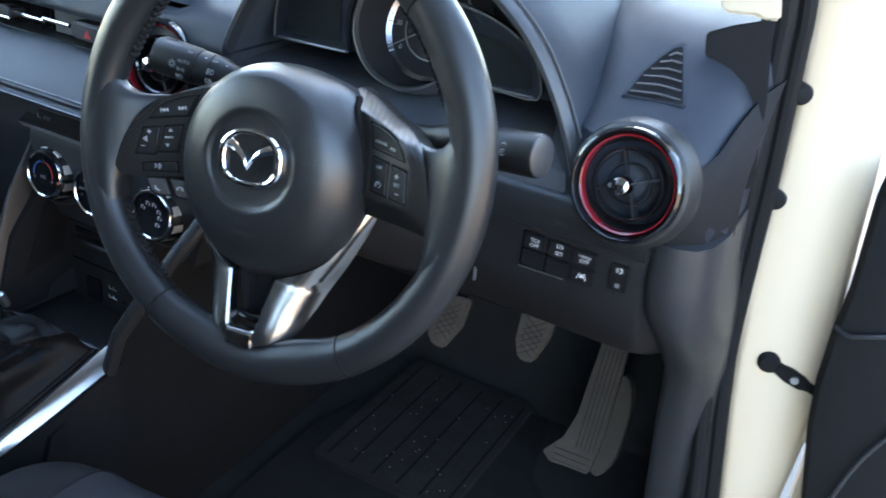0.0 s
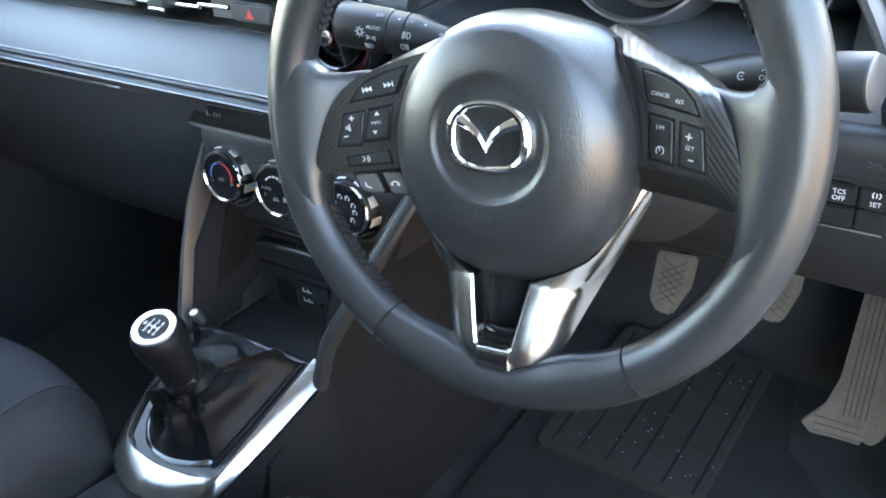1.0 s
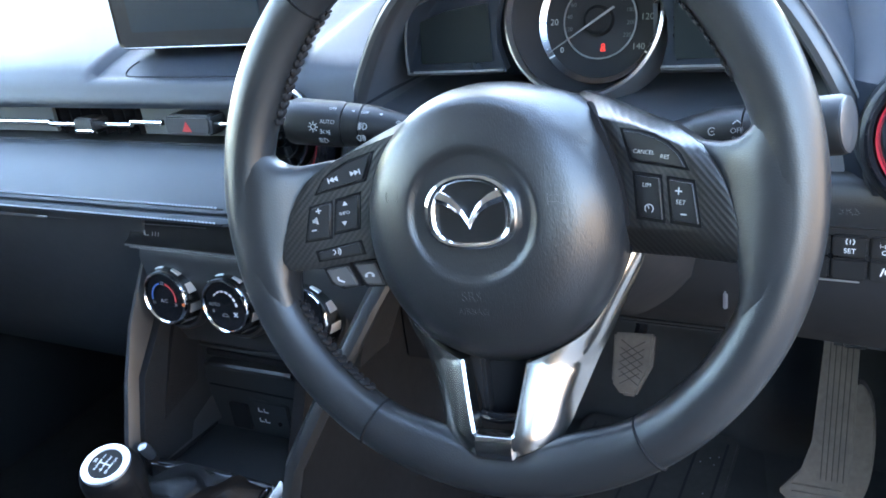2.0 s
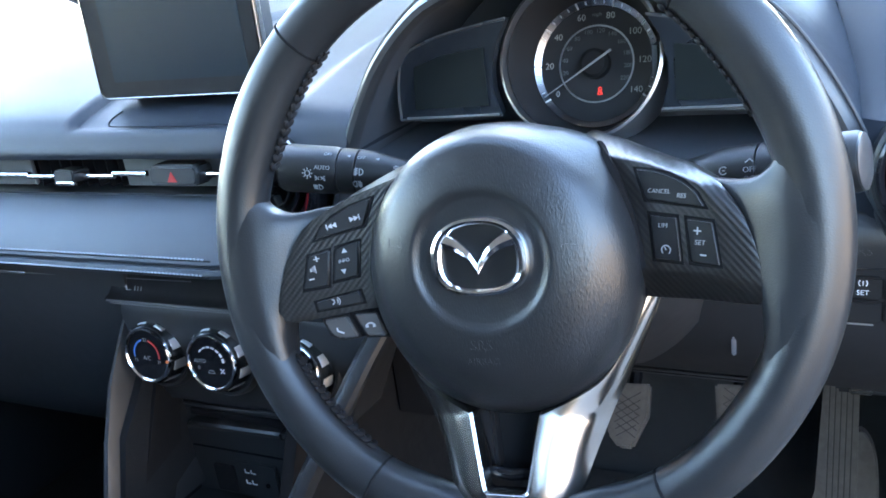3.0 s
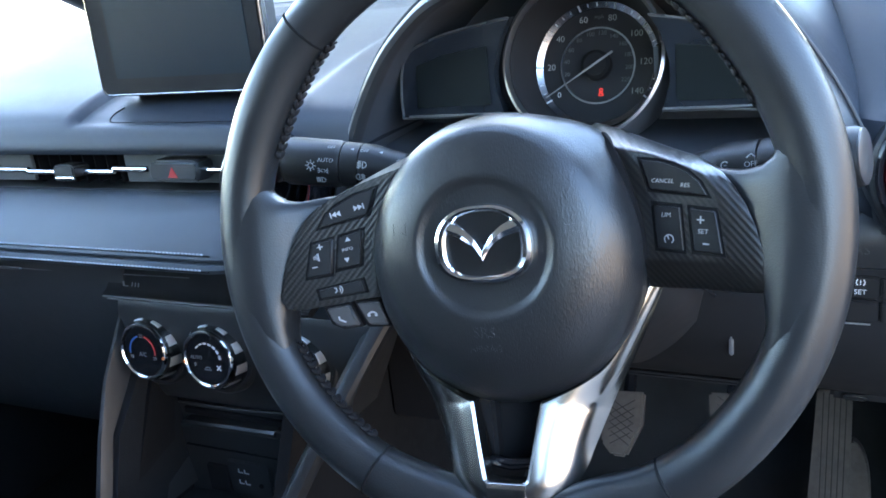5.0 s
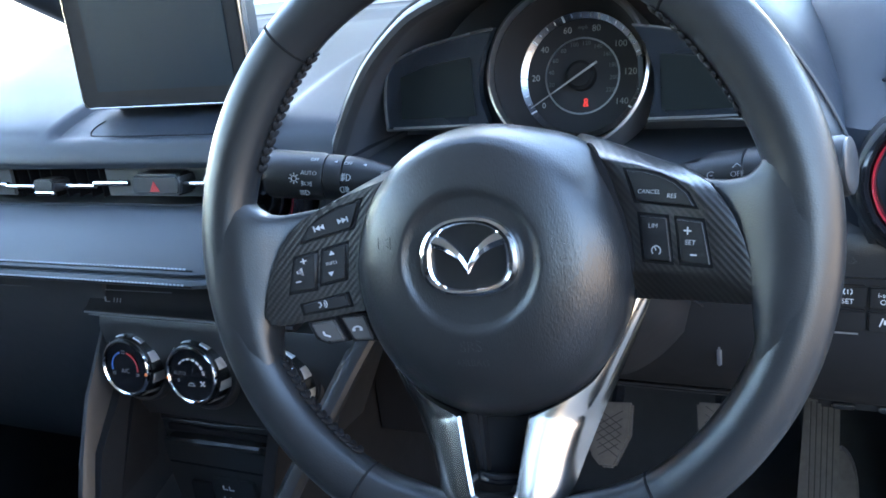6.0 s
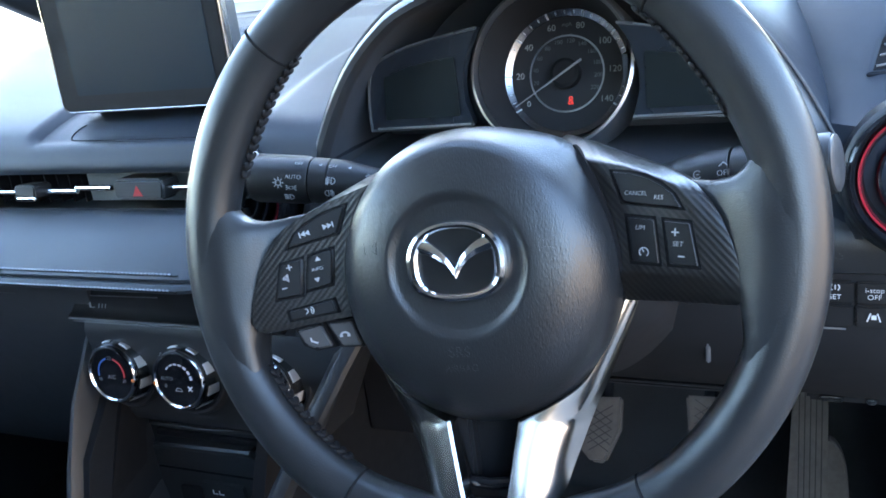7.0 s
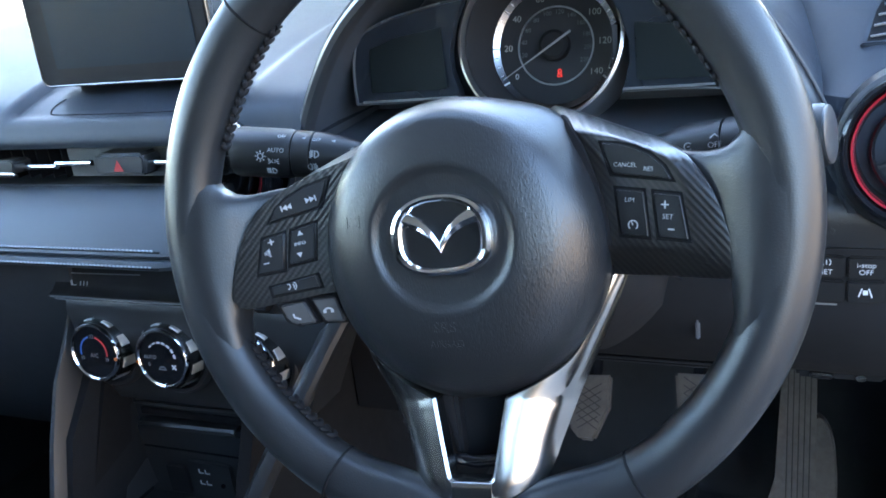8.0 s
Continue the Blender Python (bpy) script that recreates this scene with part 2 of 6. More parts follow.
def loft(rings, closed=True, caps=True):
    """Faces between rings of as many points each."""
    bm = bmesh.new()
    vs = [[bm.verts.new(p) for p in ring] for ring in rings]
    n = len(vs[0])
    for a, b in zip(vs, vs[1:]):
        for i in range(n if closed else n - 1):
            j = (i + 1) % n
            bm.faces.new((a[i], a[j], b[j], b[i]))
    if caps and closed:
        bm.faces.new(vs[0][::-1])
        bm.faces.new(vs[-1])
    return bm


def lathe(profile, n=64, m=None, caps=True):
    """A profile of radius and height turned round z."""
    rings = [[Vector((r * math.cos(2 * math.pi * k / n), r * math.sin(2 * math.pi * k / n), z)) for k in range(n)] for r, z in profile]
    bm = loft(rings, True, caps)
    if m is not None:
        bm.transform(m)
    return bm


def tube(path, radius, n=10, closed=False, flat=1.0):
    """A round bar along a path."""
    pts = [Vector(p) for p in path]
    rings = []
    k = len(pts)
    side = None
    for i, p in enumerate(pts):
        d = (pts[(i + 1) % k] - pts[i - 1]) if closed else (pts[min(i + 1, k - 1)] - pts[max(i - 1, 0)])
        d.normalize()
        if side is None:
            side = d.orthogonal().normalized()
        side = (side - side.dot(d) * d).normalized()
        up = d.cross(side)
        r = radius[i] if isinstance(radius, (list, tuple)) else radius
        rings.append([p + r * (math.cos(2 * math.pi * j / n) * side + flat * math.sin(2 * math.pi * j / n) * up) for j in range(n)])
    if closed:
        bm = loft(rings + [rings[0]], True, False)
        bmesh.ops.remove_doubles(bm, verts=bm.verts, dist=1e-6)
        return bm
    return loft(rings)


def shell(rows, thickness):
    """A curved sheet from rows of points, with its thickness behind it."""
    bm = loft(rows, False, False)
    bmesh.ops.recalc_face_normals(bm, faces=bm.faces)
    bmesh.ops.solidify(bm, geom=bm.faces[:] + bm.edges[:] + bm.verts[:], thickness=thickness)
    return bm


def joined(bms):
    out = bmesh.new()
    for bm in bms:
        me = bpy.data.meshes.new("t")
        bm.to_mesh(me)
        bm.free()
        out.from_mesh(me)
        bpy.data.meshes.remove(me)
    return out


def lettering(words, size, depth=0.0003, shear=0.0, thin=0.012):
    """Words as a bmesh, centred, in x and y."""
    cu = bpy.data.curves.new("words", "FONT")
    cu.body, cu.size, cu.extrude, cu.align_x, cu.align_y, cu.shear, cu.resolution_u = words, size, depth / 2, "CENTER", "CENTER", shear, 3
    cu.offset = -thin * size
    ob = bpy.data.objects.new("words", cu)
    me = bpy.data.meshes.new_from_object(ob)
    bm = bmesh.new()
    bm.from_mesh(me)
    bpy.data.objects.remove(ob)
    bpy.data.curves.remove(cu)
    bpy.data.meshes.remove(me)
    return bm


def flat_loop(points, width, depth=0.0003):
    """A printed line through x, y points."""
    pts = [Vector((*p, 0)) for p in points]
    left, right = [], []
    for i, p in enumerate(pts):
        d = (pts[min(i + 1, len(pts) - 1)] - pts[max(i - 1, 0)]).normalized()
        s = Vector((-d.y, d.x, 0)) * width / 2
        left.append(p + s)
        right.append(p - s)
    return prism([(p.x, p.y) for p in left + right[::-1]], 0, depth)


def arc(r, a0, a1, n=24, cx=0.0, cy=0.0):
    return [(cx + r * math.cos(radians(a0 + (a1 - a0) * k / n)), cy + r * math.sin(radians(a0 + (a1 - a0) * k / n))) for k in range(n + 1)]


# ---- ground and shell of the car ----
bm = bmesh.new()
bmesh.ops.create_grid(bm, x_segments=40, y_segments=40, size=400)
# ground out of view; its tone is chosen for the light it bounces
whole("ground", bm, GROUND, "unseen ground under the car, toned for warm bounce light", "ground", "structure")

# unseen wall, added as a warm reflector on the open door side
whole("wall_bounce", box(0.2, 40, 2.0, 0.01, (4.6, 0, 1.0)), WALL, "unseen warm wall, added to bounce light in through the door", "wall", "structure")
# unseen block, added only to cover the sun as seen from the car
whole("sun_block_house", box(4.4, 6.0, 12.5, 0.02, (0, 0, 6.25)), HOUSE, "unseen pale house block, added to keep the sun off the car", "house", "structure", pose(-0.25 - 0.5 * 14, 0.866 * 14, 0, 0, 0, 30))
CENTRE = -0.37
FLOOR = 0.25


def sheet_box(name, x0, x1, y0, y1, z0, z1, mat, label, category, bevel=0.004):
    return whole(name, box(x1 - x0, y1 - y0, z1 - z0, bevel, ((x0 + x1) / 2, (y0 + y1) / 2, (z0 + z1) / 2)), mat, label, category, "structure")


sheet_box("floor", -1.06, 0.34, -1.6, 0.70, FLOOR - 0.05, FLOOR, CARPET, "black carpeted cabin floor", "floor")
# toe board rising to the bulkhead
rows = [[Vector((x, y, z)) for y, z in ((0.64, FLOOR - 0.034), (0.70, FLOOR - 0.018), (0.76, FLOOR + 0.03), (0.84, 0.40), (0.87, 0.60), (0.88, 0.80))] for x in (-1.06, -0.5, 0.0, 0.34)]
whole("firewall", shell(rows, 0.03), CARPET, "black carpeted toe board and bulkhead", "bulkhead", "structure")
sheet_box("rear_wall", -1.06, 0.40, -1.65, -1.60, FLOOR, 1.12, SEAT_SIDE, "black rear seat back closing the cabin", "wall")
sheet_box("ceiling", -1.02, 0.34, -1.70, -0.12, 1.47, 1.50, HEADLINER, "pale grey cloth roof lining", "ceiling")
whole("roof", box(1.54, 1.62, 0.02, 0.008, (CENTRE + 0.02, -0.91, 1.515)), PAINT, "white painted car roof", "roof", "structure")
# unseen tailgate without its window and closed rear quarters, added to block light
sheet_box("tailgate", -1.06, 0.36, -1.74, -1.66, FLOOR, 1.50, HARD, "unseen windowless tailgate, added to block light from behind", "tailgate")
sheet_box("wall_rear_quarter", 0.34, 0.40, -1.70, -1.15, FLOOR, 1.49, HARD, "unseen black rear quarter, shutting out light from behind", "wall")
sheet_box("wall_rear_quarter_left", -1.12, -1.06, -1.70, -1.15, 0.98, 1.49, HARD, "unseen black rear quarter, shutting out light from behind", "wall")
sheet_box("door_rear", 0.34, 0.40, -1.15, -0.72, FLOOR, 0.98, HARD, "closed rear door trim", "door")
sheet_box("centre_pillar", 0.33, 0.40, -0.72, -0.62, FLOOR, 1.49, HARD, "black centre pillar behind the driver's seat", "pillar")
# passenger side: door panel below, window above
sheet_box("wall_passenger_side", -1.12, -1.06, -1.65, 1.0, FLOOR - 0.05, 0.95, HARD, "black passenger door trim", "door trim")
bm = box(0.005, 2.0, 0.54, 0, (-1.09, -0.6, 1.22))
w = whole("window_passenger_side", bm, GLASS, "clear passenger side window", "window", "structure")
w.visible_shadow = False
# windscreen, raked from the scuttle to the roof
rows = [[Vector((x, 0.86 - 0.04 * ((x - CENTRE) / 0.7) ** 2 - 1.0 * k, 1.0 + 0.48 * k)) for k in (0, 0.25, 0.5, 0.75, 1)] for x in [CENTRE + 0.7 * i / 6 for i in range(-6, 7)]]
w = whole("windscreen", shell(rows, 0.005), GLASS, "clear raked windscreen", "windscreen", "structure")
w.visible_shadow = False
# white bonnet seen through the windscreen, with its gap to the scuttle
rows = [[Vector((x, y, 0.99 + 0.03 * (1 - ((x - CENTRE) / 0.75) ** 2) - 0.10 * max(0, (y - 1.0)) ** 1.5)) for y in (0.95, 1.1, 1.3, 1.55, 1.75)] for x in [CENTRE + 0.75 * i / 8 for i in range(-8, 9)]]
whole("bonnet", shell(rows, 0.015), PAINT, "white painted bonnet beyond the windscreen", "bonnet", "structure")
sheet_box("scuttle", -1.05, 0.32, 0.80, 0.96, 0.93, 0.972, HARD, "black scuttle panel below the windscreen", "scuttle")

# right-hand door opening: trim, seal, white hinge pillar
kick_rings = []
for z, x0, x1, y in ((FLOOR, 0.292, 0.372, 0.372), (0.36, 0.288, 0.362, 0.345), (0.48, 0.284, 0.350, 0.322), (0.56, 0.280, 0.343, 0.306), (0.62, 0.280, 0.336, 0.288), (0.665, 0.282, 0.333, 0.258), (0.70, 0.279, 0.330, 0.226), (0.735, 0.273, 0.326, 0.194), (0.76, 0.267, 0.322, 0.177), (0.79, 0.263, 0.318, 0.171), (0.83, 0.262, 0.315, 0.172)):
    wide = x1 - x0
    kick_rings.append([Vector(p) for p in ((x0, y + 0.012, z), (x0 + 0.002, y + 0.004, z), (x0 + 0.008, y, z), (x0 + 0.45 * wide, y - 0.002, z), (x0 + 0.72 * wide, y + 0.005, z), (x0 + 0.9 * wide, y + 0.022, z), (x1, y + 0.055, z), (x1, 0.82, z), (x0, 0.82, z))])
whole("kick_panel", loft(kick_rings), KICK, "black side trim beside the pedals, running up to the dashboard end", "trim", "structure", sharp=60)
EDGE_LINE = [(0.306, 0.325, 1.12), (0.3226, 0.335, 1.017), (0.3260, 0.340, 0.968), (0.332, 0.345, 0.862), (0.3350, 0.345, 0.780), (0.3395, 0.345, 0.675), (0.347, 0.345, 0.607), (0.3655, 0.345, 0.476), (0.378, 0.340, 0.380), (0.392, 0.30, 0.29), (0.395, -0.4, 0.27)]
for dx, dy, wide in ((-0.0085, -0.012, 0.0085), (-0.0225, -0.032, 0.0080)):
    path = smooth_poly([(x + dx, y + dy, z) for x, y, z in EDGE_LINE], 8, False)
    whole("door_seal", tube(path, wide, 10), SEAL, "black rubber door seal along the pillar", "seal", "structure", group="door seals")
rows = []
for dx, dy in ((-0.004, -0.002), (-0.014, -0.018), (-0.026, -0.030), (-0.034, -0.024), (-0.046, -0.004)):
    rows.append(smooth_poly([(x + dx, y + dy, z) for x, y, z in EDGE_LINE[:9]], 5, False))
whole("seal_channel", shell(rows, 0.006), MATTE, "black trim between the dashboard end and the door seals", "trim", "structure")
pillar_rings = []
for z, x0, x1, y in ((0.22, 0.396, 0.425, 0.375), (0.36, 0.384, 0.425, 0.365), (0.48, 0.371, 0.424, 0.352), (0.56, 0.360, 0.428, 0.346), (0.60, 0.355, 0.431, 0.344), (0.65, 0.350, 0.433, 0.343), (0.665, 0.349, 0.426, 0.343), (0.72, 0.346, 0.420, 0.344), (0.794, 0.343, 0.415, 0.345), (0.86, 0.340, 0.411, 0.345), (0.918, 0.336, 0.406, 0.344), (1.012, 0.322, 0.392, 0.335), (1.08, 0.312, 0.382, 0.315), (1.18, 0.295, 0.365, 0.27)):
    x0 = float(np.interp(z, [p[2] for p in EDGE_LINE[8::-1]], [p[0] for p in EDGE_LINE[8::-1]])) - 0.004 if z > 0.4 else x0 - 0.006
    w = x1 - x0
    pillar_rings.append([Vector(p) for p in ((x0 - 0.004, y + 0.02, z), (x0 + 0.002, y + 0.003, z), (x0 + 0.010, y, z), (x0 + 0.55 * w, y + 0.006, z), (x0 + 0.85 * w, y + 0.014, z), (x0 + 0.96 * w, y + 0.022, z), (x1, y + 0.034, z), (x1, y + 0.25, z), (x0 - 0.004, y + 0.25, z))])
whole("door_pillar", loft(pillar_rings), PAINT, "white painted hinge pillar of the open door, tinted with warm light", "pillar", "structure", sharp=50)
path = [(0.335, 0.25, 1.12), (0.322, 0.16, 1.20), (0.305, 0.0, 1.31), (0.29, -0.16, 1.46)]
whole("windscreen_pillar", tube(smooth_poly(path, 6, False), 0.035, 12), HARD, "black trimmed windscreen pillar", "pillar", "structure")
path = [(-1.02, 0.80, 1.0), (-1.02, 0.33, 1.235), (-1.0, -0.14, 1.47)]
whole("windscreen_pillar", tube(path, 0.04, 12), HARD, "black trimmed windscreen pillar", "pillar", "structure")
# trim panel closing the corner between dashboard end and pillar
whole("sail_panel", prism([(0.2492, 0.9864), (0.2703, 0.9967), (0.2985, 1.0068), (0.3110, 0.9406), (0.3180, 0.8655), (0.3060, 0.8560), (0.2925, 0.8980), (0.2725, 0.9430), (0.2520, 0.9680)], -0.004, 0.0, 0.0015, m=basis((0, 0.262, 0), (1, 0, 0), (0, -1, 0))), MATTE, "dark trim panel at the windscreen corner", "trim", "structure")
whole("pillar_cover", prism([(0.2467, 1.0421), (0.2543, 1.0108), (0.2573, 1.0064), (0.2633, 1.0047), (0.2862, 1.0068), (0.2914, 1.0041), (0.3045, 1.0063), (0.2955, 1.0476)], -0.006, 0.0, 0.0025, 3, m=basis((0, 0.263, 0), (1, 0, 0), (0, -1, 0))), CREAM, "cream plastic cover at the foot of the windscreen pillar", "trim", "structure")
# bump stops on the pillar
for p in ((0.328, 0.338, 0.936), (0.332, 0.343, 0.832)):
    whole("bump_stop", lathe([(0.001, -0.012), (0.010, -0.012), (0.010, 0.004), (0.007, 0.008), (0.001, 0.009)], 20, basis(p, (0, 0, 1), (0.5, -0.86, 0))), SEAL, "small black rubber bump stop on the pillar", "bump stop", group="bump stops")

# door check strap
strap = thing("door_check_strap", "black steel check strap bolted to the white pillar", "door strap", basis((0.370, 0.351, 0.660), (0.93, 0.05, -0.36), (0.15, -0.98, 0)))
part("bolt_head", lathe([(0.001, 0), (0.0115, 0), (0.0115, 0.008), (0.008, 0.012), (0.001, 0.012)], 24), SEAL, strap)
part("arm", prism([(0.008, -0.006), (0.024, -0.009), (0.040, -0.008), (0.046, -0.0045), (0.085, -0.0045), (0.085, 0.0045), (0.046, 0.0045), (0.038, 0.007), (0.024, 0.008), (0.008, 0.006)], 0.002, 0.009, 0.0015), SEAL, strap)
part("pin", lathe([(0.001, 0.008), (0.004, 0.008), (0.004, 0.012), (0.001, 0.012)], 16, Matrix.Translation((0.030, 0, 0))), DULL_SILVER, strap)

# the open door: black inner card, white edge
DOORM = basis((0.432, 0.405, 0.30), (0.93, 0.10, 0), (0, 0, 1))
door = thing("door_1", "open white car door with a black inner panel", "door", DOORM, kind="structure")
part("shell", prism([(0.0, 0.0), (0.0, -0.04), (1.0, -0.04), (1.0, 0.06), (0.03, 0.06)], 0.0, 0.72, 0.012), PAINT, door, "white painted door shell")
card = []
for xl, z in ((0.470, 0.32), (0.456, 0.46), (0.439, 0.549), (0.423, 0.627), (0.417, 0.679), (0.416, 0.736), (0.418, 0.779), (0.414, 0.870), (0.416, 0.898)):
    card.append([Vector((xl + a, y, z)) for a, y in ((0, 0.312), (0.006, 0.300), (0.03, 0.292), (0.12, 0.282), (0.5, 0.31), (0.9, 0.37), (0.9, 0.40), (0.06, 0.35), (0.004, 0.330))])
bmc = loft(card)
bmc.transform(DOORM.inverted())
part("door_card", bmc, MATTE, door, "black moulded inner panel")
for pts in ([(0.418, 0.302, 0.742), (0.432, 0.289, 0.744), (0.452, 0.284, 0.754), (0.50, 0.281, 0.772), (0.60, 0.286, 0.79)], [(0.452, 0.286, 0.47), (0.462, 0.283, 0.56), (0.480, 0.281, 0.64), (0.52, 0.279, 0.71), (0.60, 0.285, 0.75)]):
    bmt = tube(smooth_poly(pts, 6, False), 0.0022, 8)
    bmt.transform(DOORM.inverted())
    part("panel_crease", bmt, TRIM_GREY, door)
bmt = box(0.012, 0.02, 0.05, 0.003, (0.427, 0.372, 0.595))
bmt.transform(DOORM.inverted())
part("hinge_bracket", bmt, PAINT, door)

# ---- dashboard ----
dash = thing("dashboard", "charcoal moulded dashboard tinted with sky blue, with stitched vinyl panel", "dashboard")
X_L = -1.06
TOP = [(0.163, 0.8895), (0.161, 0.895), (0.164, 0.903), (0.174, 0.917), (0.195, 0.929), (0.25, 0.943), (0.36, 0.962), (0.55, 0.976), (0.80, 0.972), (0.80, 0.90), (0.30, 0.8895)]
TOP_FINE = [(p.x, p.y) for p in smooth_poly([Vector((y, z, 0)) for y, z in TOP[:9]], 6, False)] + TOP[9:]


def tray(x, y):
    """Depth of the shallow tray in which the screen stands."""
    def ease(v):
        v = min(1, max(0, v))
        return v * v * (3 - 2 * v)
    return 0.0095 * ease((x + 0.514) / 0.011) * ease((-0.245 - x) / 0.03) * ease((y - 0.167) / 0.020)


rings = []
for x in sorted({X_L, -0.9, -0.75, -0.65, -0.58, -0.55, -0.19, *[-0.53 + 0.005 * k for k in range(60)]}):
    rings.append([Vector((x, y, z - (tray(x, y) if z > 0.905 and y < 0.7 else 0))) for y, z in TOP_FINE])
part("upper_pad", loft(rings), SOFT, dash)
# lid in the tray in front of the screen
def shelf_ring(x, y0, grow):
    zs = float(np.interp(y0, [q[0] for q in TOP_FINE[12:46]], [q[1] for q in TOP_FINE[12:46]]))
    return [Vector((x, y0, zs + grow - tray(x, y0)))]


part("shelf_groove", tube([shelf_ring(p.x, p.y, 0.0001)[0] for p in smooth_poly([(-0.470, 0.210, 0), (-0.4725, 0.198, 0), (-0.468, 0.1865, 0), (-0.450, 0.1825, 0), (-0.37, 0.1790, 0), (-0.31, 0.1800, 0), (-0.296, 0.179, 0), (-0.291, 0.192, 0)], 6, False)], 0.0007, 6), VOID, dash)
# vinyl panel with its convex face
X_P = -0.318
FACE = [(0.185, 0.8535), (0.166, 0.8535), (0.158, 0.850), (0.142, 0.837), (0.128, 0.8235), (0.1195, 0.8128), (0.1162, 0.8080), (0.1180, 0.8050), (0.165, 0.802)]
part("vinyl_panel", loft([[Vector((x, y, z)) for y, z in FACE] for x in (X_L, -0.8, -0.6, -0.45, X_P)] + [[Vector((-0.305, y + 0.003, z)) for y, z in FACE], [Vector((-0.296, y + 0.02, z - 0.001)) for y, z in FACE]]), STITCHED, dash, "blue-grey stitched vinyl panel")
LIP = [(0.168, 0.8015), (0.1172, 0.8046), (0.1142, 0.8035), (0.1125, 0.7995), (0.1142, 0.7958), (0.122, 0.7932), (0.168, 0.790)]
part("lower_roll", loft([[Vector((x, y, z)) for y, z in LIP] for x in (X_L, -0.7, -0.45, X_P)] + [[Vector((-0.303, y + 0.004, z)) for y, z in LIP], [Vector((-0.292, y + 0.025, z)) for y, z in LIP]]), STITCHED, dash)
for z, y in ((0.8120, 0.1182), (0.7998, 0.1121)):
    part("stitch_groove", tube([(X_L + 0.01, y + 0.0002, z - 0.0012), (X_P, y + 0.0002, z - 0.0012)], 0.0009, 6), VOID, dash)
    sts = []
    n = 168
    for k in range(n):
        x = X_L + 0.02 + (X_P - X_L - 0.025) * k / n
        sts.append(box(0.0029, 0.0022, 0.0013, 0.0004, (0, 0, 0), 1, Matrix.Translation((x, y + 0.0003, z)) @ Matrix.Rotation(radians(9), 4, "Y")))
    tagged(part("stitching", joined(sts), PALE_THREAD, dash, "pale thread stitching"), kind="stuff")
# slot of the long vent
part("vent_slot_back", box(X_P - X_L + 0.02, 0.01, 0.04, 0, ((X_P + X_L) / 2, 0.206, 0.872)), VOID, dash)
part("vent_slot_floor", box(X_P - X_L, 0.04, 0.0015, 0, ((X_P + X_L) / 2, 0.186, 0.8545)), HARD, dash)
for x0, x1 in ((-1.05, -0.587), (-0.460, -0.318)):
    part("vent_plate", box(x1 - x0, 0.004, 0.027, 0.001, ((x0 + x1) / 2, 0.186, 0.8705)), VENT_GREY, dash, "grey vent blade")
for k in range(8):
    part("vent_vane", box(0.0015, 0.02, 0.030, 0, (-0.580 + 0.0158 * k, 0.196, 0.870)), VOID, dash)
for x0, x1, z in ((-1.05, -0.577, 0.8722), (-0.577, -0.538, 0.8704), (-0.5095, -0.4605, 0.8710), (-0.4605, -0.418, 0.8738), (-0.3540, -0.318, 0.8738)):
    part("chrome_bar", tube([(x0, 0.170, z), ((x0 + x1) / 2, 0.170, z), (x1, 0.170, z)], 0.0026, 12), CHROME, dash, "polished chrome strip")
part("vent_tab", prism([(-0.0135, -0.006), (0.0125, -0.006), (0.0135, 0.004), (0.010, 0.0065), (-0.0105, 0.0065), (-0.0140, 0.004)], -0.022, 0.0, 0.0015, m=basis((-0.514, 0.157, 0.8742), (1, 0, 0), (0, -1, 0.12))), HARD, dash)
part("vent_tab_edge", box(0.026, 0.004, 0.0048, 0.0015, (-0.5145, 0.1575, 0.8672)), CHROME, dash)
hz = part("hazard_switch", prism([(-0.027, -0.0095), (0.026, -0.0095), (0.0285, -0.003), (0.0295, 0.0060), (0.0255, 0.0105), (-0.0250, 0.0105), (-0.0290, 0.0055), (-0.0295, -0.004)], -0.024, 0.0, 0.0030, 3, m=basis((-0.3785, 0.1600, 0.8738), (1, 0, 0), (0, -1, 0.05))), TRIM_GREY, dash, "black hazard switch")
part("hazard_triangle", joined([prism([(-0.0056, -0.0042), (0.0056, -0.0042), (0, 0.0054)], 0, 0.0005), flat_loop([(-0.0030, -0.0028), (0.0030, -0.0028), (0, 0.0024), (-0.0030, -0.0028)], 0.0004, 0.0008)]), RED_PRINT, hz, "red triangle mark", basis((-0.3790, 0.1596, 0.8730), (1, 0, 0), (0, -1, 0.05)))
# black lower face, glove box, heater lip
LOW = [(0.160, 0.786), (0.150, 0.784), (0.150, 0.760), (0.175, 0.70), (0.21, 0.58), (0.28, 0.50), (0.32, 0.50), (0.32, 0.786)]
part("glovebox", loft([[Vector((x, y, z)) for y, z in LOW] for x in (X_L, -0.8, -0.462)]), GLOVE, dash, "black glove box")
part("glovebox_strip", box(0.45, 0.004, 0.0035, 0.001, (-0.823, 0.148, 0.7725)), CHROME, dash)
# matt black here puts the shade under the overhanging roll into the colour
part("heater_shelf", loft([[Vector((x, y, z)) for y, z in ((0.19, 0.7895), (0.160, 0.7885), (0.1545, 0.7750), (0.1500, 0.7640), (0.1440, 0.7582), (0.1385, 0.7562), (0.1375, 0.7535), (0.142, 0.7505), (0.19, 0.750))] for x in (-0.482, -0.470, -0.36, -0.24)]), MATTE, dash, "black panel above the climate dials")
part("shelf_lip", tube([(-0.480, 0.1378, 0.7545), (-0.36, 0.1378, 0.7545), (-0.25, 0.1378, 0.7545)], 0.0011, 8), PALE_GREY, dash)
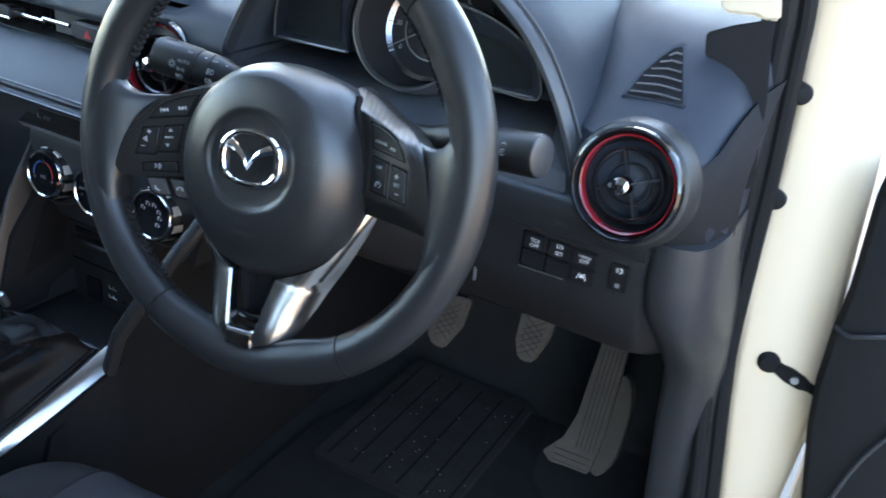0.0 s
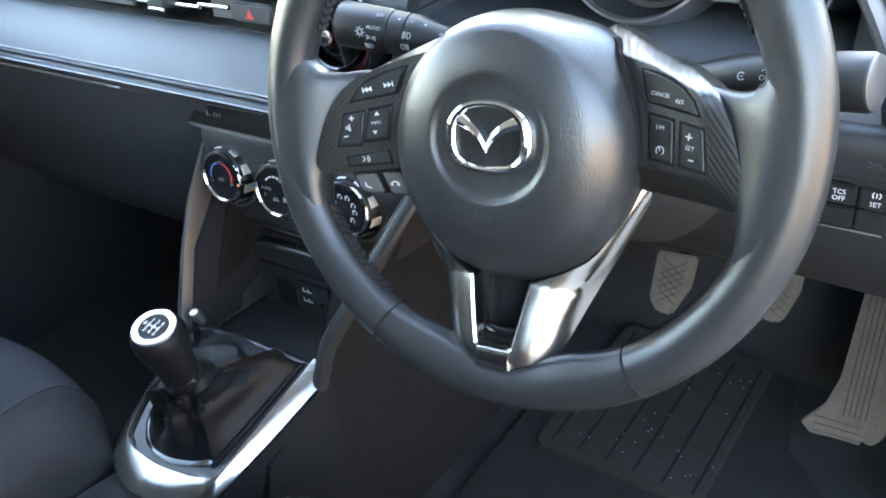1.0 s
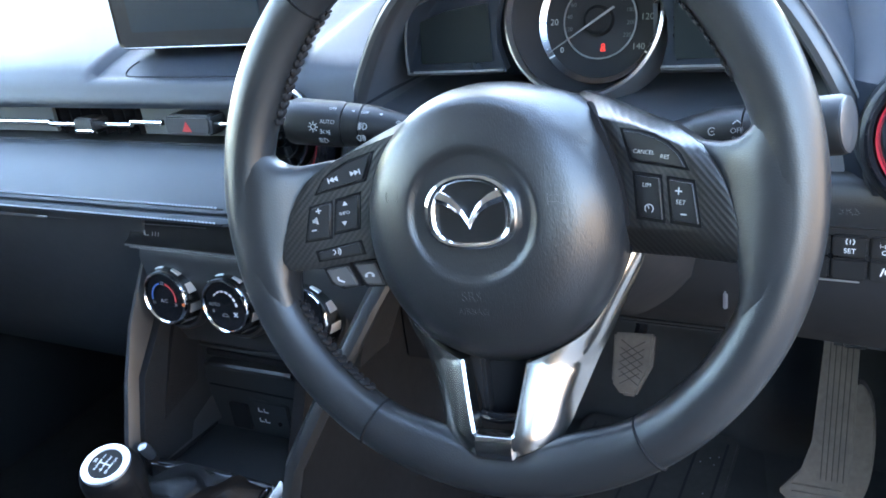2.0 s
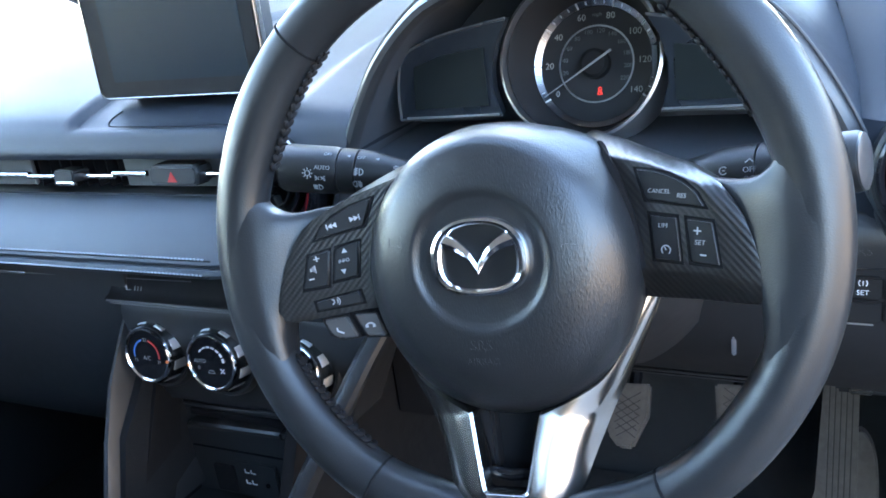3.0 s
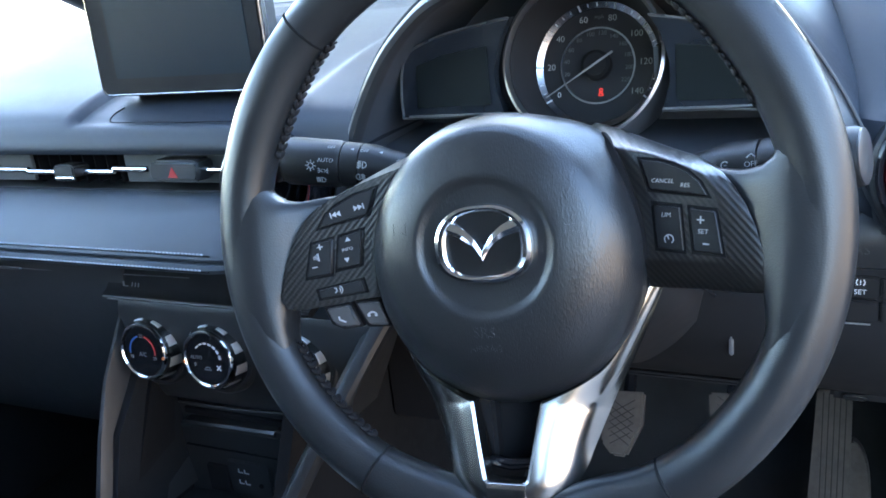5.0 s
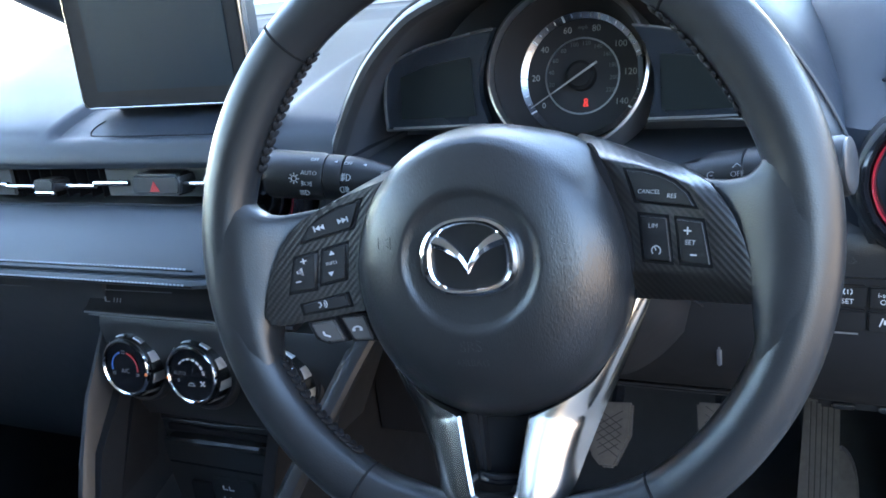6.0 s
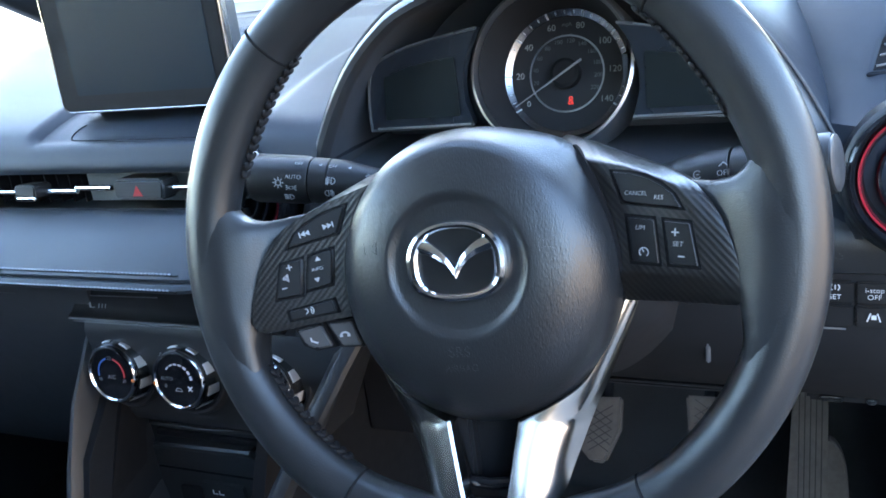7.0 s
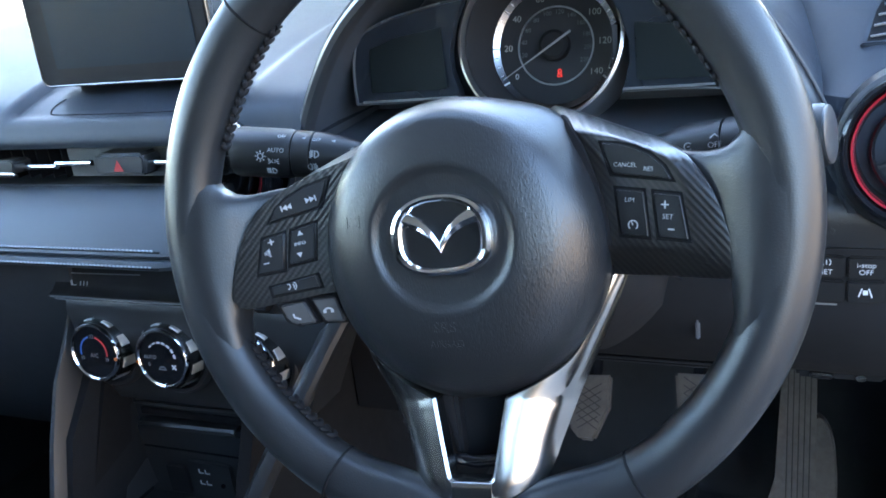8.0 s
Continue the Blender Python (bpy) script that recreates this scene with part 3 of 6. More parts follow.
part("shelf_lip", tube([(-0.476, 0.1388, 0.7515), (-0.36, 0.1388, 0.7515), (-0.25, 0.1388, 0.7515)], 0.0007, 8), PALE_GREY, dash)
part("shelf_groove", tube([(-0.600, 0.1495, 0.7715), (-0.49, 0.1520, 0.7722), (-0.38, 0.1530, 0.7735)], 0.0005, 6), PALE_GREY, dash)
part("heated_seat_mark", joined([flat_loop([(-0.004, 0.003), (-0.002, -0.002), (0.003, -0.002)], 0.0022), *[flat_loop([(0.008 + 0.004 * k, -0.0025), (0.008 + 0.004 * k, 0.0025)], 0.0009) for k in range(3)]]), GREY_PRINT, dash, m=basis((-0.458, 0.1490, 0.7635), (1, 0, 0), (0, -0.90, 0.42)))

# infotainment screen standing on the dash
scr = thing("infotainment_screen", "black tablet screen, switched off, with a chrome edge", "screen", basis((-0.391, 0.215, 0.936), (1, 0, 0), (0, -1.0, 0.02)))
part("housing", prism(rounded(0.2005, 0.130, 0.008, 5, -0.004, 0.0655), -0.024, -0.003, 0.002), TRIM_GREY, scr, "grey back shell")
part("side_band", prism(rounded(0.2015, 0.131, 0.008, 5, -0.004, 0.0655), -0.009, -0.001, 0.0008), SILVER, scr, "satin metal side band")
part("bezel", prism(rounded(0.1995, 0.129, 0.007, 5, -0.004, 0.0655), -0.001, 0.0025, 0.001), MATTE, scr, "black bezel")
part("screen", prism(rounded(0.1630, 0.098, 0.002, 4, -0.001, 0.0650), 0.0026, 0.0031, 0), SCREEN, scr, "dark grey unlit display")
part("chrome_edge", tube([(*p, 0.0016) for p in rounded(0.2010, 0.1305, 0.008, 6, -0.004, 0.0655)], 0.0011, 8, True), SILVER, scr, "thin chrome edge")
part("foot", loft([[Vector((x, y, z)) for x, z in ((-0.09, -0.055), (0.080, -0.055), (0.080, -0.022), (-0.085, -0.022))] for y in (-0.016, 0.02)]), VOID, scr)

# instrument hood
hood = thing("instrument_hood", "dark soft-touch hood arching over the instruments", "instrument hood")
GX = -0.008
ARCH = [(0.214, 0.835), (0.203, 0.865), (0.190, 0.897), (0.172, 0.932), (0.149, 0.966), (0.122, 0.992), (0.096, 1.008), (0.05, 1.022)]
arch = [(-x, z) for x, z in ARCH] + [(0, 1.026)] + [(x, z) for x, z in ARCH[::-1]]
arch = [(p.x, p.y) for p in smooth_poly([Vector((*p, 0)) for p in arch], 4, False)]


def arch_ring(y, grow, lift=0.0):
    return [Vector((GX + x * (1 + grow / 0.2), y, 0.835 + (z - 0.835) * (1 + grow / 0.19) + lift)) for x, z in arch]


part("hood_cover", loft([arch_ring(0.176, 0.000), arch_ring(0.182, 0.004), arch_ring(0.22, 0.012, -0.004), arch_ring(0.30, 0.025, -0.014), arch_ring(0.45, 0.05, -0.03), arch_ring(0.7, 0.09, -0.06)], False, False), SOFT, hood)
part("hood_lip", loft([arch_ring(0.178, 0.002), arch_ring(0.168, 0.000), arch_ring(0.1650, -0.003), arch_ring(0.1655, -0.007), arch_ring(0.170, -0.0095), arch_ring(0.178, -0.0100)], False, False), TRIM_GREY, hood, "grey edge band")
part("hood_lining", loft([arch_ring(0.177, -0.0095), arch_ring(0.22, -0.0090), arch_ring(0.305, -0.010)], False, False), CLUSTER, hood, "black hood lining, lightened with bluish haze")
lipseam = arch_ring(0.1775, 0.0035)
part("hood_seam", tube(lipseam, 0.0012, 6), THREAD, hood)

# instrument cluster
clu = thing("instrument_cluster", "instrument cluster with one central speedometer, ignition on", "instruments")
part("back_panel", prism([(GX + x * 0.96, 0.83 + (z - 0.83) * 0.96) for x, z in arch], -0.004, 0.004, m=basis((0, 0.305, 0), (1, 0, 0), (0, -1, 0))), CLUSTER, clu)
part("lower_cowl", loft([[Vector((x, y, z)) for y, z in ((0.305, 0.884), (0.20, 0.879), (0.177, 0.864), (0.174, 0.83), (0.305, 0.83))] for x in (-0.195, -0.1, 0, 0.1, 0.18)]), CLUSTER, clu)
POD_Y = 0.208
mm = basis((0, POD_Y, 0), (1, 0, 0), (0, -1, 0))
LEFT_RIM = smooth_poly([(-0.0722, 0.9106, 0), (-0.11, 0.9095, 0), (-0.1570, 0.9085, 0), (-0.1615, 0.9115, 0), (-0.1605, 0.9350, 0), (-0.1555, 0.9550, 0), (-0.1500, 0.9620, 0), (-0.1400, 0.9672, 0), (-0.1193, 0.9738, 0), (-0.082, 0.9808, 0), (-0.062, 0.9835, 0)], 3, False)
LEFT_POD = LEFT_RIM + [Vector(p) for p in ((-0.072, 0.965, 0), (-0.0775, 0.945, 0), (-0.0775, 0.93, 0))]
RIGHT_RIM = smooth_poly([(0.0512, 0.9106, 0), (0.09, 0.9110, 0), (0.130, 0.9115, 0), (0.128, 0.935, 0), (0.119, 0.9500, 0), (0.1015, 0.9625, 0), (0.0755, 0.9729, 0), (0.043, 0.9790, 0)], 3, False)
RIGHT_POD = RIGHT_RIM + [Vector(p) for p in ((0.051, 0.965, 0), (0.0565, 0.945, 0), (0.0565, 0.93, 0))]
for pod, rim_line, win, low, top in ((LEFT_POD, LEFT_RIM, [(-0.1470, 0.9170), (-0.082, 0.9180), (-0.082, 0.9640), (-0.120, 0.9590), (-0.1440, 0.9510)], [(-0.1550, 0.9102), (-0.11, 0.9108), (-0.074, 0.9115)], [(-0.130, 0.9710), (-0.1193, 0.9744), (-0.100, 0.9782), (-0.080, 0.9815)]), (RIGHT_POD, RIGHT_RIM, [(0.062, 0.9175), (0.122, 0.9180), (0.118, 0.935), (0.108, 0.946), (0.09, 0.955), (0.062, 0.958)], [(0.052, 0.9122), (0.09, 0.9126), (0.126, 0.9132)], [(0.055, 0.9778), (0.0755, 0.9735), (0.09, 0.9685), (0.104, 0.9615)])):
    d = part("side_display", prism([(p.x, p.y) for p in pod], -0.01, 0.0, 0.0012, m=mm), DISPLAY, clu, "unlit dark side display")
    part("display_window", prism(win, 0.0004, 0.0016, 0.0005, m=mm), WINDOW_GREEN, d, "faintly greenish unlit window")
    part("display_rim", tube([(p.x, POD_Y - 0.0005, p.y) for p in rim_line], 0.0011, 8), PALE_GREY, d, "grey moulded rim")
    part("display_edge", tube([(x, POD_Y - 0.0025, z) for x, z in low], 0.0009, 8), DULL_SILVER, d, "bright lower edge")
    part("display_edge", tube([(x, POD_Y - 0.0018, z) for x, z in top], 0.0006, 8), DULL_SILVER, d, "bright upper edge")
part("gauge_shoulder", loft([[Vector((x, y, z)) for z in (0.929, 0.9415, 0.954)] + [Vector((x, 0.262, z)) for z in (0.954, 0.929)] for x, y in ((0.042, 0.226), (0.0455, 0.2265), (0.048, 0.2325), (0.056, 0.236), (0.063, 0.240))]), CLUSTER, clu, "grey bracket beside the dial")
dm = basis((-0.0105, 0.262, 0.9365), (1, 0, 0), (0, -0.955, 0.297))
sp = part("speedometer", lathe([(0.001, -0.012), (0.056, -0.012), (0.056, 0.0), (0.001, 0.0)], 64), DIAL, clu, "black speedometer dial", dm)
part("bezel_ring", lathe([(0.0505, 0.001), (0.0525, 0.004), (0.0595, 0.044), (0.061, 0.048), (0.063, 0.047), (0.0645, 0.035), (0.064, -0.005)], 72, None, False), DULL_SILVER, sp, "silver bezel ring")
part("bezel_inside", lathe([(0.0500, 0.0015), (0.0520, 0.006), (0.0585, 0.0425)], 72, None, False), DIAL, sp)
part("tick_ring", lathe([(0.0450, 0.0004), (0.0453, 0.0014), (0.0500, 0.0046), (0.0504, 0.0030)], 72, None, False), TICK, sp, "bright tick ring")
part("inner_ring", lathe([(0.0292, 0.0003), (0.0294, 0.0012), (0.0304, 0.0012), (0.0306, 0.0003)], 64, None, False), DULL_SILVER, sp)
A0, STEP = 216.0, 35.6
ticks = []
for k in range(0, 29):
    a = radians(A0 - STEP * k / 4)
    big = k % 4 == 0
    ticks.append(box(0.0052 if big else 0.0026, 0.0012 if big else 0.0006, 0.0006, 0, m=Matrix.Rotation(a, 4, "Z") @ Matrix.Translation((0.0476 if big else 0.0478, 0, 0.0032)) @ Matrix.Rotation(radians(-34), 4, "Y")))
part("tick_marks", joined(ticks), WHITE_PRINT, sp)
for k in range(1, 8):
    a = radians(A0 - STEP * k)
    part("numeral", lettering(str(20 * k), 0.0072), NUMERAL, sp, m=Matrix.Translation((0.0385 * math.cos(a), 0.0385 * math.sin(a), 0.0004)))
part("numeral", lettering("0", 0.0065), WHITE_PRINT, sp, m=Matrix.Translation((0.0385 * math.cos(radians(A0)), 0.0385 * math.sin(radians(A0)), 0.0004)))
part("numeral", lettering("mph", 0.0045), GREY_PRINT, sp, m=Matrix.Translation((0.0, 0.0385, 0.0004)))
for k in range(1, 12):
    a = radians(A0 - STEP * k * 20 / 32.2)
    part("numeral", lettering(str(20 * k), 0.0048), GREY_PRINT, sp, m=Matrix.Translation((0.0258 * math.cos(a), 0.0258 * math.sin(a), 0.0004)))
part("hub_cap", lathe([(0.001, 0.009), (0.009, 0.009), (0.0115, 0.007), (0.0120, 0.0)], 40), MATTE, sp)
part("needle", prism([(-0.047, -0.0003), (-0.047, 0.0003), (0.017, 0.0009), (0.017, -0.0009)], 0.0095, 0.0105, 0.0002, m=Matrix.Rotation(radians(33.0), 4, "Z")), NEEDLE, sp, "white needle at zero")
belt = joined([flat_loop(arc(0.0012, 0, 360, 16, 0.0, 0.0020), 0.0008), flat_loop([(-0.0019, -0.0024), (-0.0010, 0.0004), (0.0010, 0.0004), (0.0019, -0.0024), (-0.0019, -0.0024)], 0.0008), flat_loop([(-0.0014, 0.0006), (0.0016, -0.0020)], 0.0007)])
part("telltale", belt, LAMP_RED, sp, "lit red seat belt warning", Matrix.Translation((0.0035, -0.0215, 0.0002)))

# lower driver's panel with the switches
knee = thing("driver_lower_panel", "black lower dashboard panel on the driver's side", "dash panel")
KP = [(0.205, 0.853), (0.180, 0.838), (0.173, 0.822), (0.176, 0.80), (0.176, 0.765), (0.188, 0.735), (0.225, 0.69), (0.30, 0.648), (0.34, 0.644), (0.34, 0.853)]
part("panel", loft([[Vector((x, y + dy, z)) for y, z in KP] for x, dy in ((-0.222, 0.03), (-0.18, 0.012), (-0.1, 0.004), (0.0, 0.0), (0.12, 0.0), (0.20, -0.004), (0.255, -0.004), (0.262, -0.001), (0.2655, 0.006), (0.275, 0.012), (0.283, 0.03))]), MATTE, knee)
part("vent_shoulder", loft([[Vector((x, y, z)) for y, z in ((0.21, 0.856), (0.174, 0.847), (0.167, 0.839), (0.1655, 0.826), (0.1675, 0.811), (0.174, 0.807), (0.20, 0.806))] for x in (0.03, 0.12, 0.2, 0.2615)]), PAD_GRAIN, knee, "grained trim strip above the switches")
sw = part("switch_panel", prism(rounded(0.106, 0.037, 0.003, 3), -0.004, 0.0015, 0.001), PIANO, knee, "gloss black switch panel", basis((0.2025, 0.1745, 0.787), (1, 0, 0), (0, -1, 0)))
part("panel_edge", box(0.106, 0.0012, 0.002, 0, (0, -0.0188, 0.0012)), DULL_SILVER, sw)
MARKS = {(0, 0): "TCS\nOFF", (1, 0): "SET", (2, 0): "i-stop\nOFF"}
for i in range(3):
    for j in range(2):
        b = part("switch", box(0.0225, 0.0155, 0.004, 0.0012, (-0.0395 + 0.0238 * i, 0.009 - 0.0172 * j, 0.003)), BUTTON, sw)
        if (i, j) in MARKS:
            part("mark", lettering(MARKS[(i, j)], 0.0050), WHITE_PRINT, b, m=Matrix.Translation((-0.0395 + 0.0238 * i, 0.0085 - 0.0172 * j - (0.0028 if i == 1 else 0), 0.0052)))
            if i == 1:
                part("mark", joined([flat_loop(arc(0.0026, 130, 230, 10), 0.0006), flat_loop(arc(0.0026, -50, 50, 10), 0.0006), box(0.0006, 0.0022, 0.0003, 0, (0, 0.0004, 0)), box(0.0006, 0.0006, 0.0003, 0, (0, -0.0014, 0))]), WHITE_PRINT, b, m=Matrix.Translation((-0.0395 + 0.0238 * i, 0.0128, 0.0052)))
        if (i, j) == (2, 1):
            part("mark", joined([flat_loop([(-0.004, -0.003), (-0.002, 0.003)], 0.0008), flat_loop([(0.004, -0.003), (0.002, 0.003)], 0.0008), box(0.003, 0.003, 0.0003)]), WHITE_PRINT, b, m=Matrix.Translation((0.0081, -0.0082, 0.0052)))
dim = part("dimmer_switch", box(0.017, 0.026, 0.004, 0.0012, (0.0405, 0.001, 0.003)), BUTTON, sw)
part("mark", joined([flat_loop(arc(0.0022, -90, 90, 8), 0.001), *[flat_loop([(-0.003, y), (-0.001, y)], 0.0006) for y in (-0.0015, 0, 0.0015)]]), WHITE_PRINT, dim, m=Matrix.Translation((0.0405, 0.0085, 0.0052)))
part("mark", box(0.004, 0.004, 0.0003), GREY_PRINT, dim, m=Matrix.Translation((0.0405, -0.006, 0.0052)))
part("airbag_mark", lettering("SRS", 0.009), TRIM_GREY, knee, m=basis((0.185, 0.1655, 0.8235), (1, 0, 0), (0, -0.99, 0.08)))
part("clip_bracket", box(0.075, 0.060, 0.044, 0.003, (0.203, 0.392, 0.626)), MATTE, knee)
part("clip", box(0.020, 0.006, 0.006, 0.0015, (0.187, 0.3590, 0.610)), SILVER, knee, "bright metal clip")
part("clip", box(0.009, 0.006, 0.006, 0.0015, (0.220, 0.3590, 0.610)), SILVER, knee, "bright metal clip")
part("lower_edge", box(0.30, 0.02, 0.0045, 0.002, (-0.04, 0.285, 0.656)), MATTE, knee)

# dash end on the driver's side, with demister and round vent
RX = 0.238
end = thing("dash_end", "charcoal dashboard end tinted with sky blue, with demister grille", "dashboard end")
EP = [(0.30, 0.825), (0.172, 0.828), (0.160, 0.85), (0.158, 0.880), (0.170, 0.905), (0.196, 0.9195), (0.214, 0.9335), (0.240, 0.9525), (0.264, 0.9705), (0.30, 0.985), (0.36, 0.993), (0.55, 0.990), (0.80, 0.975), (0.80, 0.90), (0.30, 0.88)]
part("pad", loft([[Vector((x, y + dy, z + dz)) for y, z in EP] for x, dy, dz in ((0.150, 0.05, 0.004), (0.172, 0.022, 0.003), (0.19, 0.008, 0.002), (0.21, 0.0, 0.001), (0.24, 0.0, 0), (0.262, 0.003, -0.001), (0.276, 0.008, -0.002), (0.290, 0.018, -0.004), (0.302, 0.034, -0.008), (0.312, 0.07, -0.016))]), SOFT, end)
# matt black sheet laid over the pad where its flank turns into shade
rows = []
for x, dy, top in ((0.256, 0.002, 0.886), (0.262, 0.003, 0.890), (0.276, 0.008, 0.894), (0.287, 0.0160, 0.900), (0.293, 0.0215, 0.908), (0.298, 0.028, 0.926), (0.305, 0.046, 0.943), (0.3145, 0.080, 0.950)):
    zs = [0.822 + (top - 0.822) * k / 8 for k in range(9)]
    rows.append([Vector((x + 0.0015, float(np.interp(z, (0.80, 0.828, 0.85, 0.88, 0.905, 0.9195, 0.9335, 0.9525), (0.176, 0.172, 0.160, 0.158, 0.170, 0.196, 0.214, 0.240))) + dy - (0.0028 if k < 8 else 0.0005), z)) for k, z in enumerate(zs)])
part("end_shade_sheet", shell(rows, 0.003), MATTE, end, "matt black sheet standing in for shade on the dashboard end")
gm = basis((0.229, 0.2315, 0.9472), (1, 0, 0), (0.05, -0.61, 0.79))
tri_pts = [(-0.0265, -0.0265), (0.0255, -0.0225), (0.0270, -0.019), (0.0055, 0.0425), (0.0020, 0.0435), (-0.0040, 0.0375), (-0.0130, 0.0220), (-0.0205, 0.0020)]
gr = part("demister_frame", prism(tri_pts, -0.003, 0.0012, 0.0010), SOFT, end, "", gm)
inner = [(-0.0228, -0.0240), (0.0225, -0.0205), (0.0238, -0.018), (0.0045, 0.0370), (0.0025, 0.0375), (-0.0025, 0.0340), (-0.0100, 0.0200), (-0.0172, 0.0020)]
# flat near-black sheet painting the shade behind the slats
part("grille_shade", prism(inner, 0.0011, 0.0015), VOID, gr)
for k in range(6):
    y0 = -0.0175 + 0.0092 * k
    f = (y0 + 0.024) / 0.061
    xl, xr = -0.0215 + 0.0235 * f - 0.016 * f * (1 - f), 0.0232 - 0.0195 * f
    part("grille_slat", tube([(xl, y0 - 0.003, 0.0018), ((xl + xr) / 2, y0 + 0.0008, 0.0024), (xr, y0 + 0.0010, 0.0018)], 0.0008, 6), TRIM_GREY, gr)


def round_vent(m, label):
    v = thing("round_air_vent", label, "air vent", m, "round air vents")
    part("housing", lathe([(0.047, -0.03), (0.0475, 0.002), (0.046, 0.006), (0.0440, 0.0070), (0.0422, 0.0050), (0.0412, -0.002)], 64, None, False), PIANO, v, "gloss black outer ring")
    part("red_ring", lathe([(0.0413, -0.003), (0.0408, 0.0010), (0.0400, 0.0022), (0.0388, 0.0010), (0.0380, -0.006)], 64, None, False), RED, v, "red inner ring")
    part("throat", lathe([(0.0382, -0.005), (0.036, -0.010), (0.0320, -0.03), (0.001, -0.034)], 48, None, False), VOID, v)
    part("inner_ring", lathe([(0.0300, -0.012), (0.0300, -0.001), (0.0288, 0.0005), (0.0272, -0.001), (0.0268, -0.014)], 48, None, False), PIANO, v)
    part("inner_ring", lathe([(0.0180, -0.014), (0.0180, -0.004), (0.0172, -0.0032), (0.0164, -0.004), (0.0162, -0.014)], 48, None, False), MATTE, v)
    for k in range(4):
        part("vane", box(0.021, 0.0020, 0.010, 0.0006, (0.0175, 0, -0.008), m=Matrix.Rotation(radians(22 + 90 * k), 4, "Z")), HARD, v)
    part("knob", lathe([(0.0048, -0.016), (0.0054, -0.002), (0.0074, 0.0), (0.0082, 0.002), (0.0082, 0.0135), (0.0070, 0.0160), (0.0040, 0.0174), (0.0008, 0.0178)], 32), BADGE, v, "chrome centre knob")
    part("knob_tab", box(0.007, 0.0035, 0.010, 0.001, (-0.0085, -0.002, 0.006)), DULL_SILVER, v)
    return v


round_vent(basis((RX, 0.152, 0.8795), (1, 0.12, 0), (-0.10, -0.97, 0.20)), "round air vent with a red ring at the dashboard end")
part("vent_surround", lathe([(0.054, -0.022), (0.0525, -0.008), (0.0500, -0.001), (0.0475, 0.0005), (0.047, -0.008)], 64, None, False), HARD, end, "", basis((RX, 0.152, 0.8795), (1, 0.12, 0), (-0.10, -0.97, 0.20)))
round_vent(basis((-0.268, 0.152, 0.866), (1, -0.1, 0), (0.06, -0.97, 0.2)), "round air vent with a red ring beside the wheel")
part("vent_cowl", box(0.10, 0.03, 0.11, 0.02, (-0.262, 0.190, 0.868)), SOFT, dash)
# ---- climate stack and gear console ----
stack = thing("centre_stack", "black centre stack with climate dials and storage recess", "centre stack")
SX0, SX1 = -0.452, -0.272
face = [(0.165, 0.756), (0.140, 0.750), (0.137, 0.742), (0.149, 0.652), (0.155, 0.640), (0.21, 0.636), (0.21, 0.756)]
LEG_Z, LEG_X = (0.540, 0.590, 0.637, 0.690, 0.733, 0.760), (-0.272, -0.257, -0.232, -0.206, -0.186, -0.175)
part("climate_panel", loft([[Vector((x, y, z)) for y, z in face] for x in (SX0 - 0.012, SX0, -0.36, SX1)] + [[Vector((max(SX1 + 0.001, float(np.interp(z, LEG_Z, LEG_X)) + 0.002), y, z)) for y, z in face]]), HARD, stack)
part("slot_panel", box(0.168, 0.02, 0.064, 0.003, (-0.366, 0.178, 0.607)), HARD, stack)
part("slot_brow", tube([(-0.440, 0.164, 0.6300), (-0.37, 0.162, 0.6310), (-0.296, 0.164, 0.6330)], 0.0022, 8), HARD, stack)
part("slot", box(0.130, 0.012, 0.0075, 0.001, (-0.372, 0.171, 0.6190)), VOID, stack)
part("slot_lip", loft([[Vector((x, y, z + dz)) for y, z in ((0.172, 0.6140), (0.158, 0.6128), (0.1555, 0.6105), (0.157, 0.6060), (0.172, 0.6020))] for x, dz in ((-0.436, -0.003), (-0.430, -0.001), (-0.37, 0.0008), (-0.319, 0.002))]), HARD, stack)
slot_key = part("slot_key", box(0.022, 0.010, 0.0085, 0.001, (-0.3075, 0.162, 0.6120)), MATTE, stack)
part("slot_mark", prism([(-0.0016, -0.0012), (0.0016, -0.0012), (0, 0.0016)], 0, 0.0005, m=basis((-0.3075, 0.1566, 0.6122), (1, 0, 0), (0, -1, 0))), WHITE_PRINT, slot_key)
part("storage_back", box(0.165, 0.01, 0.085, 0.002, (-0.368, 0.168, 0.562)), HARD, stack)
part("storage_groove", box(0.150, 0.002, 0.0014, 0, (-0.366, 0.1628, 0.5800)), VOID, stack)
part("storage_floor", box(0.172, 0.13, 0.006, 0.001, (-0.366, 0.105, 0.5225)), HARD, stack)
up = part("usb_panel", box(0.052, 0.004, 0.036, 0.0015, (-0.363, 0.1615, 0.5530)), HARD, stack)
for x, z in ((-0.3735, 0.5600), (-0.3660, 0.5600), (-0.3745, 0.5470), (-0.3670, 0.5470)):
    part("usb_mark", joined([box(0.0010, 0.0008, 0.0042, 0, (x - 0.0026, 0.1592, z)), box(0.0052, 0.0008, 0.0010, 0, (x, 0.1592, z - 0.002))]), WHITE_PRINT, up)
part("aux_socket", lathe([(0.0024, 0), (0.0024, 0.0012), (0.0012, 0.0012), (0.0011, -0.001)], 16, basis((-0.3500, 0.1592, 0.5465), (1, 0, 0), (0, -1, 0)), False), VOID, up)
part("socket_lid", prism(rounded(0.026, 0.032, 0.003, 4), 0, 0.004, 0.001, m=basis((-0.4050, 0.163, 0.5460), (1, 0, 0), (0, -1, 0))), MATTE, stack)
